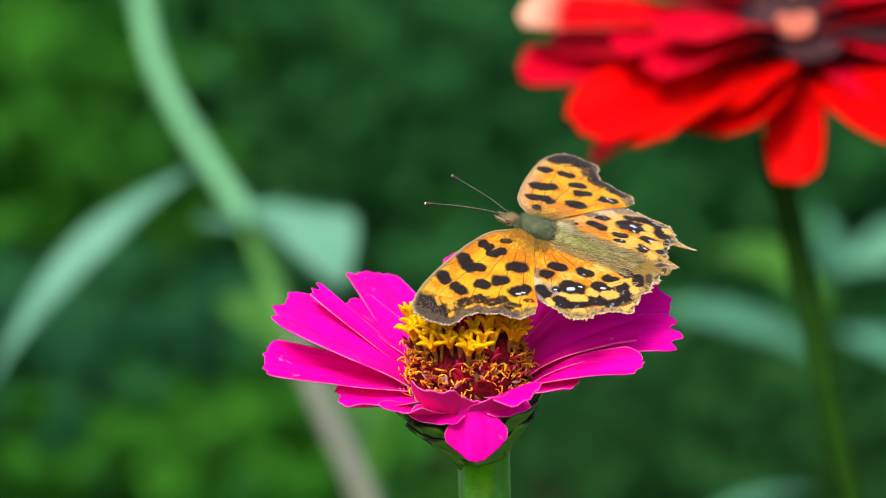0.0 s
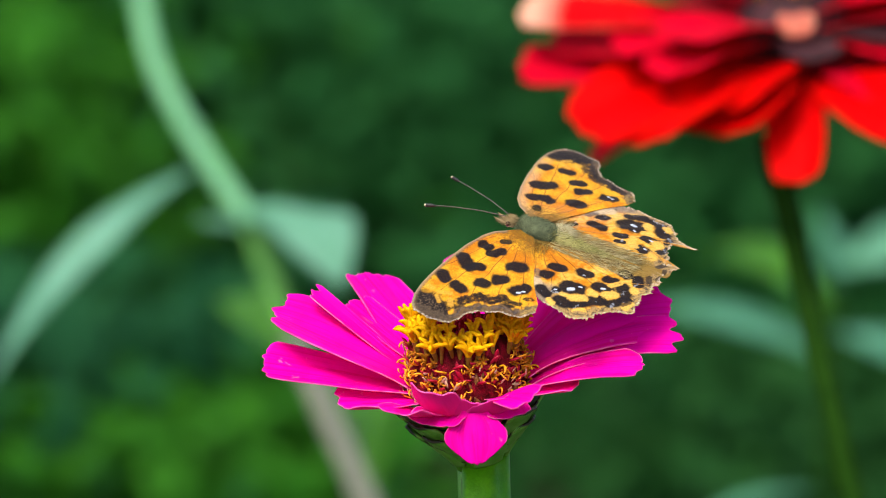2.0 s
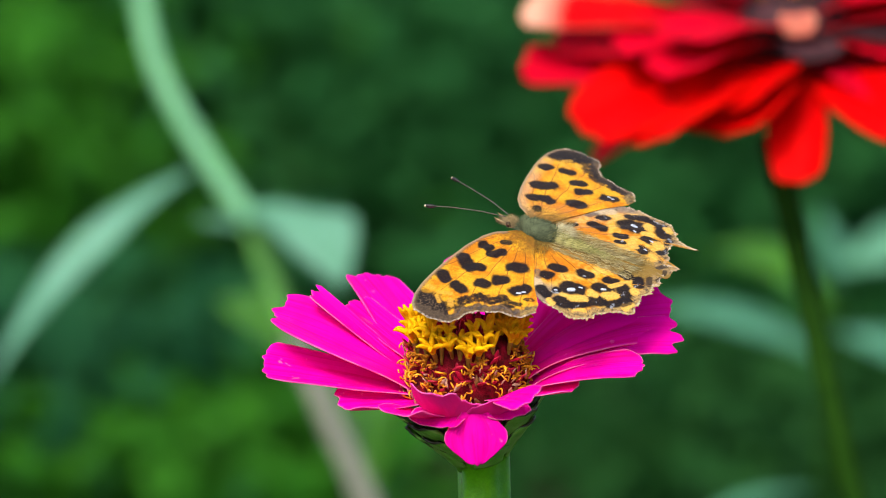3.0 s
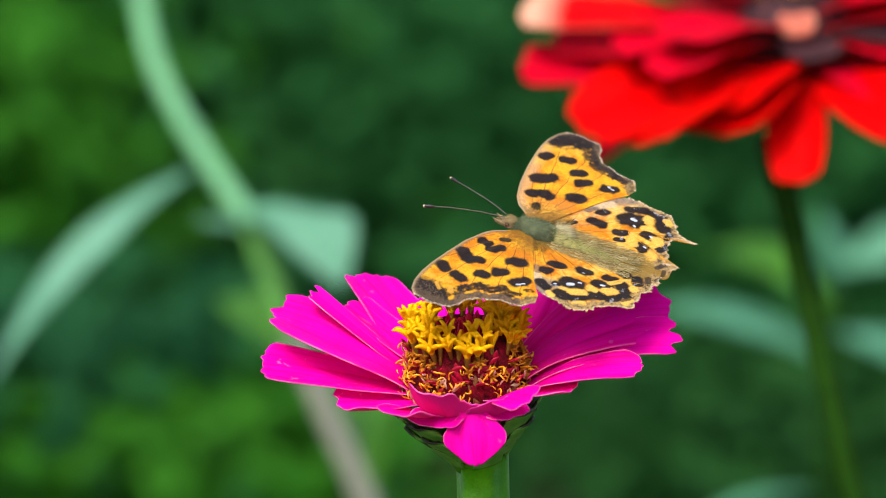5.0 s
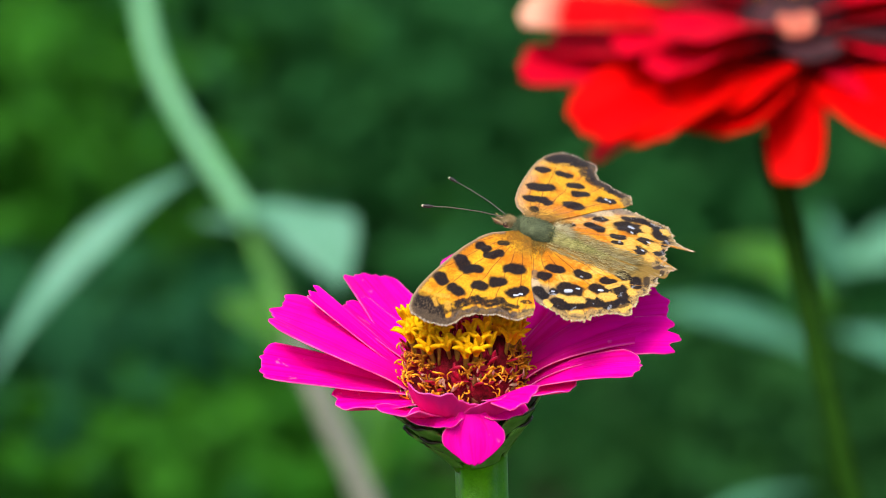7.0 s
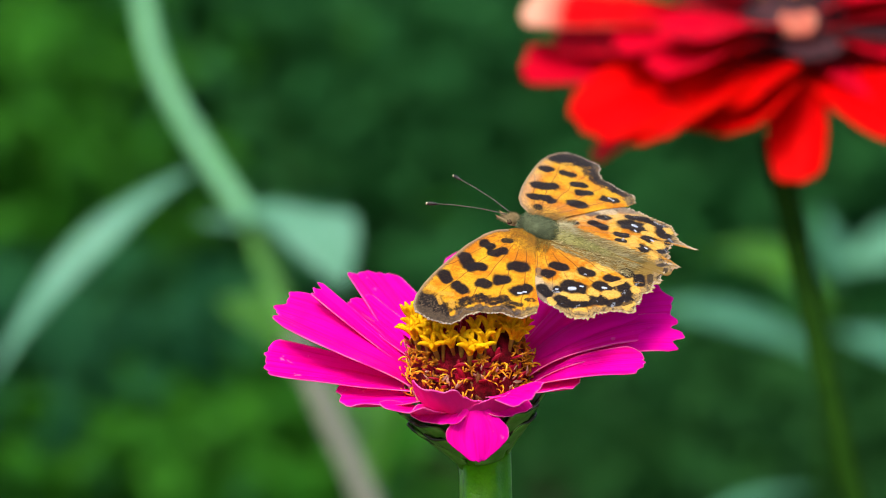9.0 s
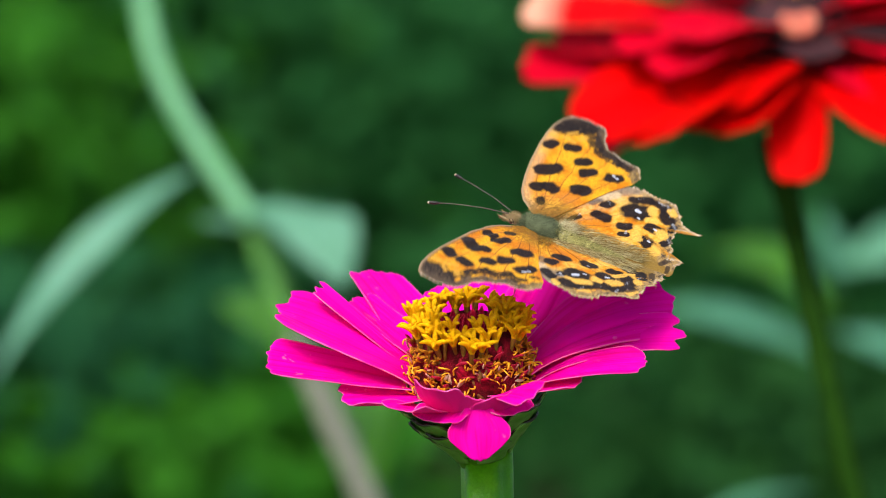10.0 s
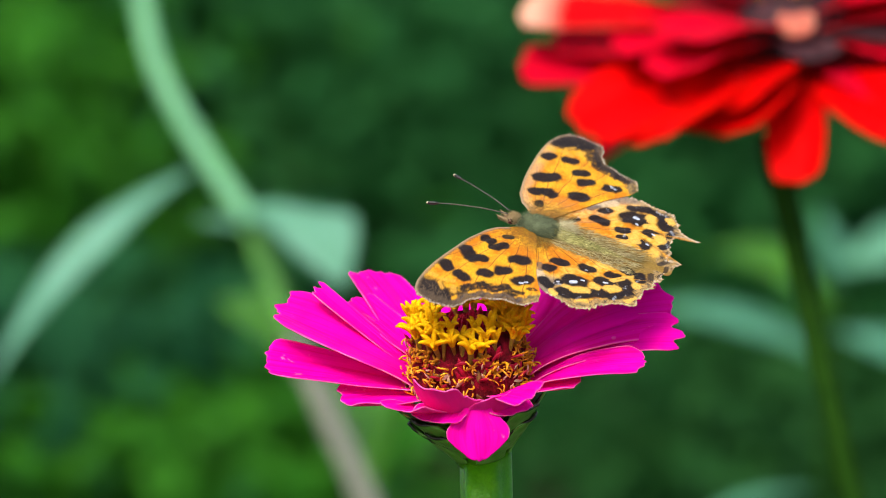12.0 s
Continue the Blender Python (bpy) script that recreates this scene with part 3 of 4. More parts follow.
# azimuth, length, width, rise, curl, cup, lean, fold, height of the foot, roundness of the tip, seed
BACK_PETALS = (
    (168, 25.0, 17.0, 34, -17, 0.10, 1, 0.0, 1.9, 0.10, 100),
    (158, 21.9, 3.8, 35, 2, 0.30, -10, 0.0, 1.2, 0.04, 121),
    (123, 23.5, 12.0, 26, -5, 0.12, 19, 0.0, 1.5, 0.09, 102),
    (140, 17.3, 7.5, 27, -4, 0.20, 5, 0.0, 2.6, 0.12, 105),
    (85, 27.3, 13.4, 35, -25, 0.12, -18, 0.0, 1.3, 0.13, 104),
    (104, 17.0, 7.0, 32, 8, 0.15, 0, 0.0, -0.8, 0.20, 119),
    (53, 21.5, 12.5, 34, 3, 0.10, 9, 0.0, 1.5, 0.08, 106),
)
FRONT_PETALS = (
    (-94, 9.6, 7.6, 50, 7, 0.16, -10, 0.15, -3.0, 0.4, 113),
    (-112, 12.6, 8.4, 45, 4, 0.2, -4, 0.2, -2.1, 0.14, 115),
    (-64, 13.3, 6.4, 28, -17, 0.12, 25, 0.0, 2.0, 0.05, 111),
    (-75, 9.6, 7.8, 49, 4, 0.16, 10, 0.15, -2.8, 0.4, 120),
    (-127, 11.5, 9.0, 24, -4, 0.14, 4, 0.1, -0.9, 0.15, 116),
)
SIDE_PETALS = (
    (185, 24.7, 10.0, 15, -1, 0.16, -16, 0.1, 1.1, 0.12, 101),
    (13, 26.2, 14.8, 40, -45, 0.08, 31, 0.0, 3.0, 0.15, 107),
    (1, 26.5, 9.5, 40, -48, 0.10, 22, 0.0, 0.9, 0.12, 108),
    (-18, 20.9, 6.0, 28, -23, 0.20, 31, 0.2, 1.2, 0.18, 109),
    (-156, 13.5, 9.7, 8, 0, 0.20, -2, 0.1, 0.6, 0.07, 117),
    (-23, 9.8, 7.6, 15, -3, 0.16, 3, 0.1, 1.1, 0.05, 110),
    (-113, 6.6, 9.0, 21, -38, 0.15, 0, 0.0, 0.2, 0.12, 122),
    (-62, 5.2, 8.0, 22, -34, 0.15, 0, 0.0, 0.2, 0.12, 123),
)
HANGING_PETALS = ((-87, 9.4, 9.9, -59, -16, -0.12, 4, 0.0, 3.1, 0.23, 118),)
zinnia = build_zinnia()


# ---- the red zinnia behind ----
def build_red_zinnia():
    rng = np.random.RandomState(11)
    base = RED_BASE
    flower = thing("red_zinnia", pose(*base), "large deep red double zinnia on a slim green stem", "flower")
    head = pose(0.0769 - base[0], 0.2633 - base[1], 0.7239, 6, -4, 0) @ Matrix.Scale(1.163, 4)
    foot = head @ Vector((-0.0045, 0, -0.016))
    path = smooth_path([(0, 0, -0.02), (0.1496 - base[0], 0.2251 - base[1], 0.3675), (0.0906 - base[0], 0.2397 - base[1], 0.6286), (0.0774 - base[0], 0.2526 - base[1], 0.6809), tuple(foot)], 60)
    bm = bmesh.new()
    tube(bm, path, [2.7 * MM] * 58 + [3.2 * MM, 3.9 * MM], 14, 0.03, 6)
    part("stem", bm, RED_STEM, flower, "slim green stem")
    bm = bmesh.new()
    lathe(bm, [(r * MM, z * MM) for r, z in ((3.5, -14), (6, -12), (8, -8), (9.5, -3), (11, 3), (10, 8), (7, 12), (2, 13))])
    part("disc", bm, CORE_AND_SHADE, flower, "blackish wine-red flower centre", head)
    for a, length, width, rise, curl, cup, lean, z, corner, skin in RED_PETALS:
        mesh_object("petal", petal(length, width, rise, curl, cup, lean, 0.0, 300 + int(a + 180), 0.4, base=0.62, full=0.5, blunt=1.0, corner=corner), (RED, CRIMSON, RED_PALE, SALMON, CORE_AND_SHADE)[skin], flower, "", head @ pose(0, 0, 0, 0, 0, a) @ pose(9.5 * MM, 0, z * MM))
    for start, gap, count, length, width, rise, curl, z, skin in RED_TIERS:
        for k in range(count):
            a = start + gap * k + rng.normal() * 3
            mesh_object("petal", petal(length * (0.92 + 0.16 * rng.rand()), width, rise + rng.normal() * 4, curl, 0.2, rng.normal() * 8, 0.0, 340 + int(z) * 10 + k, 0.4, base=0.6, full=0.5, blunt=1.0, corner=0.14), (RED, CRIMSON, RED_PALE, SALMON)[skin], flower, "", head @ pose(0, 0, 0, 0, 0, a) @ pose(9.0 * MM, 0, z * MM))
    florets = floret_mesh(40)
    for k in range(14):
        mesh_object("disc_floret", florets, None, flower, "", head @ around(k * 137.5, 4 + 4 * rng.rand(), 17 - 4 * rng.rand(), 30, 0, 1.1))
    return flower


RED_BASE = (0.172, 0.214, 0.0)
# azimuth, length, width, rise, curl, cup, lean, height of the foot, roundness of the tip, skin
RED_PETALS = (
    (176, 42.1, 13.5, -3, 8, 0.15, -24, -0.7, 0.06, 1), (174, 42.0, 12.8, 8, -5, 0.20, -16, 5.9, 0.04, 2),
    (-157, 36.1, 25.0, 4, -30, 0.12, -8, -0.1, 0.12, 0), (-138, 33.3, 26.0, 10, -41, 0.12, 18, -0.6, 0.10, 0),
    (-120, 23.6, 22.0, 8, -39, 0.12, 11, -0.8, 0.12, 0), (-121, 23.5, 22.0, 15, -42, 0.12, 8, 1.8, 0.15, 0), (-94, 26.1, 11.3, -25, -18, 0.20, 16, -0.4, 0.12, 0),
    (-68, 39.1, 13.0, 9, -16, 0.15, 55, -1.9, 0.15, 0), (-170, 33.0, 8.0, -12, -20, 0.2, -6, -4.0, 0.2, 1), (-90, 6.6, 6.8, 20, -95, 0.3, 0, 10.5, 0.2, 3), (170, 36.0, 17.0, 4, -4, 0.15, -14, 2.5, 0.12, 1),
    (-132, 22.4, 22.0, 19, -20, 0.15, 6, 8.3, 0.08, 1), (-45, 34.0, 15.0, 12, -10, 0.15, 40, 5.5, 0.12, 1), (-48, 35.0, 22.0, 3, -14, 0.15, 12, 0.5, 0.12, 1),
    # Two near-black petals added as the crescent of shade below the upper tier.
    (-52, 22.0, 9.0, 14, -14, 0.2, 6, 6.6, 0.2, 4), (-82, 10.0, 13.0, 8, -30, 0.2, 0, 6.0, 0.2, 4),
)
# first azimuth, step, how many, length, width, rise, curl, height, skin
RED_TIERS = (
    (-8, 40, 5, 39, 19, 5, -17, 0, 0), (-168, 28, 2, 25, 19, 13, -22, 5, 1), (-36, 42, 5, 31, 19, 16, -20, 6.5, 1),
    (-38, 51, 5, 22, 17, 31, -25, 10, 1), (0, 60, 4, 13, 12, 52, -30, 13.5, 1),
)
red_zinnia = build_red_zinnia()


# ---- the glaucous plant with the bowed stem ----
def build_bowed_plant():
    plant = thing("bowed_plant", pose(*BOWED_BASE), "pale blue-green plant with a bowed stem and long drooping leaves", "plant")
    b = Vector(BOWED_BASE)
    upper = [(-0.1003, 0.6746, 0.7444), (-0.0965, 0.6567, 0.6729), (-0.0914, 0.6490, 0.6424), (-0.0740, 0.6417, 0.6132), (-0.0601, 0.6370, 0.5937)]
    lower = [(-0.0601, 0.6370, 0.5937), (-0.0513, 0.6310, 0.5696), (-0.0434, 0.6263, 0.5507), (-0.0247, 0.6169, 0.5127), (0.016, 0.607, 0.4), (0.022, 0.607, 0.18), (0.022, 0.607, -0.02)]
    bm = bmesh.new()
    tube(bm, [Vector(p) - b for p in smooth_path(upper, 30)], [(3.1 + 0.37 * k / 29) * MM for k in range(30)], 14, 0.04, 5)
    part("stem", bm, MINT, plant, "pale mint-green upper stem")
    path = [Vector(p) - b for p in smooth_path(lower, 120)]
    part("middle_stem", tube(bmesh.new(), path[:8], [3.6 * MM] * 8, 12, 0.05, 5), OLIVE_STEM, plant, "green middle stem")
    part("lower_stem", tube(bmesh.new(), path[7:], [4.1 * MM] * 113, 12, 0.05, 5), DRY, plant, "greyish dry lower stem")
    for root, tip, face, length, width, bend, peak, fold in (
            ((-0.0780, 0.6413, 0.6109), (-0.1381, 0.6136, 0.5515), (-0.5, -0.75, 0.5), 98.6, 11.8, -55, 0.4, 0.15), ((-0.0612, 0.6345, 0.5945), (-0.0790, 0.6250, 0.5985), (-0.2, -0.9, 0.4), 18.5, 3.4, -20, 0.5, 0.3),
            ((-0.0629, 0.6376, 0.5968), (-0.0250, 0.5968, 0.5793), (0.62, -1.0, 0.98), 50.0, 25.4, -20, 0.7, 1.0)):
        mesh_object("leaf", blade(length, width, bend, fold, 7, 0.5, peak, -bend / 2), MINT_LEAF, plant, "", towards(Vector(root) - b, Vector(tip) - b, face))
    for root, tip, length, width in (((-0.0397, 0.6241, 0.5421), (-0.0781, 0.7878, 0.5283), 175.5, 16), ((-0.0228, 0.6164, 0.5109), (-0.0298, 0.7555, 0.5104), 144.7, 20)):
        mesh_object("leaf", blade(length, width, -30, 0.2, 9, 0.5, 0.5, 15), LEAF_FRESH, plant, "yellow-green lower leaf", towards(Vector(root) - b, Vector(tip) - b, (0.1, -0.9, 0.5)))
    return plant


BOWED_BASE = (0.022, 0.607, 0.0)
bowed = build_bowed_plant()


# ---- the long-leaved plant at the bed's side ----
def build_long_leaved():
    plant = thing("long_leaved_plant", pose(*LONG_BASE), "dull blue-green plant with long pointed leaves", "plant")
    b = Vector(LONG_BASE)
    path = smooth_path([(0, 0, -0.02), (-0.003, 0.004, 0.2), (0.0, 0.002, 0.4), (0.004, 0.012, 0.5)], 24)
    part("stem", tube(bmesh.new(), path, [2.6 * MM] * 24, 10), RED_STEM, plant)
    for k, (root, tip, face, width, skin) in enumerate((
            ((0.1545, 0.9812, 0.4540), (0.0846, 0.9521, 0.4839), (0.1, -0.6, 0.8), 15, ZIN_LEAF), ((0.1578, 0.9902, 0.4813), (0.1512, 0.9963, 0.5110), (0.5, -0.7, 0.5), 14, ZIN_LEAF),
            ((0.1488, 0.9689, 0.4023), (0.0984, 0.9303, 0.4000), (0.1, -0.3, 0.9), 7, ZIN_LEAF), ((0.1545, 0.9836, 0.4627), (0.1773, 0.9125, 0.4707), (0.1, -0.5, 0.9), 18, ZIN_LEAF),
            ((0.1578, 0.9902, 0.4691), (0.1083, 1.1663, 0.4468), (0.1, -0.6, 0.9), 24, LEAF_FRESH), ((0.1578, 0.9902, 0.4900), (0.2040, 0.9956, 0.5058), (0.2, -0.7, 0.6), 18, ZIN_LEAF))):
        length = (Vector(tip) - Vector(root)).length * 1000 * 1.05
        mesh_object("leaf", blade(length, width, -36, 0.2, 30 + k, 0.5, 0.45, 18), skin, plant, "", towards(Vector(root) - b, Vector(tip) - b, face))
    return plant


LONG_BASE = (0.1545, 0.985, 0.0)
build_long_leaved()


# ---- the butterfly ----
def line_distance(P, line):
    """The distance of the points from an open line of corners, and how far along it the nearest place lies."""
    best, where, gone = np.full(len(P), 1e9), np.zeros(len(P)), 0.0
    for a, b in zip(line, line[1:]):
        a, b = np.array(a), np.array(b)
        d = b - a
        size = np.linalg.norm(d)
        f = np.clip(((P - a) @ d) / size ** 2, 0, 1)
        r = np.linalg.norm(P - a - f[:, None] * d, axis=1)
        near = r < best
        best, where = np.where(near, r, best), np.where(near, gone + f * size, where)
        gone += size
    return best, where


def stroke(P, u, v, u_end, v_end, wide, wob):
    """How deep the points lie in a short bar with round ends and an uneven edge: 1 inside, 0 outside."""
    a, d = np.array((u, v)), np.array((u_end - u, v_end - v))
    f = np.clip(((P - a) @ d) / max(d @ d, 1e-9), 0, 1)
    r = np.linalg.norm(P - a - f[:, None] * d, axis=1) / wide + wob * 0.3
    return 1 - step(r, 0.76, 1.22)


def field(P, scale, seed):
    return np.array([noise.noise((x * scale, y * scale, seed)) for x, y in P])


ORANGE, AMBER, BLACK, TAN = (0.66, 0.215, 0.004), (0.88, 0.45, 0.016), (0.011, 0.007, 0.009), (0.38, 0.25, 0.07)
OLIVE, ICE, RUST = (0.13, 0.08, 0.01), (0.6, 0.66, 0.8), (0.82, 0.36, 0.025)

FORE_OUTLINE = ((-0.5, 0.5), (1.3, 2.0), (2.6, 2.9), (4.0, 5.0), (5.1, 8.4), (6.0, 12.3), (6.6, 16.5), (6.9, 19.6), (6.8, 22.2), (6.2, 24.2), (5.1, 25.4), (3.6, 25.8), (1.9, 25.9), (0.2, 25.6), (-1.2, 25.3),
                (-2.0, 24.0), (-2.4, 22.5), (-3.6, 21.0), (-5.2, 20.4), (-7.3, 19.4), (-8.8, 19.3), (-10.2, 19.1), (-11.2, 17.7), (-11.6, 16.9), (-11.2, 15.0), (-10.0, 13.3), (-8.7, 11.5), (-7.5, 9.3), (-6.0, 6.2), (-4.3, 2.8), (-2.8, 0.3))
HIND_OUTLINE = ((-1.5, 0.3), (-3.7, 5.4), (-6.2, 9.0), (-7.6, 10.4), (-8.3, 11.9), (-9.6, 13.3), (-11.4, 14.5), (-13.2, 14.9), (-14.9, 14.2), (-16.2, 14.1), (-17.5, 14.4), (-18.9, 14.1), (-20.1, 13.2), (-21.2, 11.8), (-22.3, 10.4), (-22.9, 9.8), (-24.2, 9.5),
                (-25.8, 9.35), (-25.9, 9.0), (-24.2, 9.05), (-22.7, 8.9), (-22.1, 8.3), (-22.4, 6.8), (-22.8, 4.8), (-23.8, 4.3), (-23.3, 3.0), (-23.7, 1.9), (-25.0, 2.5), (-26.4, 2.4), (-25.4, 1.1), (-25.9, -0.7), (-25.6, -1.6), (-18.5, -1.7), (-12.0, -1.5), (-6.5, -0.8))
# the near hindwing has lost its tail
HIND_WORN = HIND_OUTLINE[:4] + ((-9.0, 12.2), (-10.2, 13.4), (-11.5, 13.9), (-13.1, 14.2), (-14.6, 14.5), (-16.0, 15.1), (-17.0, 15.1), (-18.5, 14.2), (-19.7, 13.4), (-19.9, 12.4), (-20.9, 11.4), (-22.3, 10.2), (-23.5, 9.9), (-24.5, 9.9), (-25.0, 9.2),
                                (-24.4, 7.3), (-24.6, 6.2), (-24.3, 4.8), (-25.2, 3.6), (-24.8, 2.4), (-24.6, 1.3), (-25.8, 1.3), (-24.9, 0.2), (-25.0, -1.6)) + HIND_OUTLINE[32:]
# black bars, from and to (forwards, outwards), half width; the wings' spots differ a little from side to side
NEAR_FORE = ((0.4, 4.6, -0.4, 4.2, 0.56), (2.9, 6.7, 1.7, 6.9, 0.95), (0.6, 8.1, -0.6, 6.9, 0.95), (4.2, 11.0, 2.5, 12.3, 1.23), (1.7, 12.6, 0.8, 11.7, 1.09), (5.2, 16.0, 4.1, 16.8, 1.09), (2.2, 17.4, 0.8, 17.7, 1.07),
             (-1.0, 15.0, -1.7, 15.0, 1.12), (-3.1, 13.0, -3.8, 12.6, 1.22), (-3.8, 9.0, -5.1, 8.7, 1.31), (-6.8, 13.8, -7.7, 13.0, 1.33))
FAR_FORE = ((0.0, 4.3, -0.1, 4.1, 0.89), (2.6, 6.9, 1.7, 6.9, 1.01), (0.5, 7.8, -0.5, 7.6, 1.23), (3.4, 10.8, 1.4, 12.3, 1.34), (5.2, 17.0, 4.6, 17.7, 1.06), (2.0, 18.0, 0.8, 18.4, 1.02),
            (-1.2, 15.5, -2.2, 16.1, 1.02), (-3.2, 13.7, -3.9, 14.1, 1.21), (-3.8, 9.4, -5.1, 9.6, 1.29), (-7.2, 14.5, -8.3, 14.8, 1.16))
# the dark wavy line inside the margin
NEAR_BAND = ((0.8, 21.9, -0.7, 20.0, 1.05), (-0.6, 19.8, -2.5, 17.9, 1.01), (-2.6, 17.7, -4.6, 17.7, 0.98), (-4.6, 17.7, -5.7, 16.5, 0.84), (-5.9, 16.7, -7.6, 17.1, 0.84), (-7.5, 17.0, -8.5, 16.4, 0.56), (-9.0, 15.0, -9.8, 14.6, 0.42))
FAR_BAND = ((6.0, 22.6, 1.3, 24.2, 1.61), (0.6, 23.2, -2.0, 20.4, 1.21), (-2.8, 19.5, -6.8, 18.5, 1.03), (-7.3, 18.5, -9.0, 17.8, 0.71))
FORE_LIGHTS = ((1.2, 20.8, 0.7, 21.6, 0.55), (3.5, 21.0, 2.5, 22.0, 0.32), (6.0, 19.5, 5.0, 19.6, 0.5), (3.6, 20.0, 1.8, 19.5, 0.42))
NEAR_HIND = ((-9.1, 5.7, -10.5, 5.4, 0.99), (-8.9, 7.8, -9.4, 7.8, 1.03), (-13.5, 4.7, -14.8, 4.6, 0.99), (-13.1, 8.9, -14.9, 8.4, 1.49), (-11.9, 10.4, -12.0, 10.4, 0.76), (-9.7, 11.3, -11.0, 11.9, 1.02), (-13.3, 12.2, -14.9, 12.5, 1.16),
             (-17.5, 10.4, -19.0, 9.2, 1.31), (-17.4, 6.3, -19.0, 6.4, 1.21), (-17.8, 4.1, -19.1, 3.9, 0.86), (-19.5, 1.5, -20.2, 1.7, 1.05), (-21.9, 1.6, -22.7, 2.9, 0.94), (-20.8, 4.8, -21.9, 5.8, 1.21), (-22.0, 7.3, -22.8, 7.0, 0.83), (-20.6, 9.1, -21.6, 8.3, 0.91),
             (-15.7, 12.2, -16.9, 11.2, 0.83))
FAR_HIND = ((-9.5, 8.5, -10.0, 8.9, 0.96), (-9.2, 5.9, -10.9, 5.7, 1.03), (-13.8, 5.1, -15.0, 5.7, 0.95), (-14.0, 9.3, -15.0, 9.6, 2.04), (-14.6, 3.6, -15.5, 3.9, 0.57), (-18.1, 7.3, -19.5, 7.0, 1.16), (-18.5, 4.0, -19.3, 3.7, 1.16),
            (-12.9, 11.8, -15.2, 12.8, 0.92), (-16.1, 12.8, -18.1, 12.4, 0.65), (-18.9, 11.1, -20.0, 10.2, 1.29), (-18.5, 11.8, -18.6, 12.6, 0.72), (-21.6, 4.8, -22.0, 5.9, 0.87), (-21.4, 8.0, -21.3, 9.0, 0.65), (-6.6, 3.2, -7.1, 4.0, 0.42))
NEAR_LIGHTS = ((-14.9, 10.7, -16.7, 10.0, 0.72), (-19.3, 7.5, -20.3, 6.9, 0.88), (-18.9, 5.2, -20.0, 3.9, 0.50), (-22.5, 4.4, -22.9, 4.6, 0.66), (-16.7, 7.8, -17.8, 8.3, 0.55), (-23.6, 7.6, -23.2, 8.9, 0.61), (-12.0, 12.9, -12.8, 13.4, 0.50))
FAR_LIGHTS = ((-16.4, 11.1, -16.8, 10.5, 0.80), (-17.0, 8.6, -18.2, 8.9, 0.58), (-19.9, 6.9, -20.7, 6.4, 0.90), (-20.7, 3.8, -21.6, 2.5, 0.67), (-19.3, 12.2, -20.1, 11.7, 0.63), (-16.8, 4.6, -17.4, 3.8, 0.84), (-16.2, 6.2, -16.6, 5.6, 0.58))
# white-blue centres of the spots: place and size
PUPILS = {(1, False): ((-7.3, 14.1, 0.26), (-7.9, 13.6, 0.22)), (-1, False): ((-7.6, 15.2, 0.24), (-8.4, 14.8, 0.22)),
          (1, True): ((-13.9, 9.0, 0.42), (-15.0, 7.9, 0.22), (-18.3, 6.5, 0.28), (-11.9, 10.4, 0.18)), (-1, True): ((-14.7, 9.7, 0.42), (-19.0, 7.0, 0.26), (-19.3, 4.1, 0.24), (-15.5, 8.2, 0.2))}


def paint(colour, weight, tone):
    return colour + (np.array(tone) - colour) * weight[:, None]


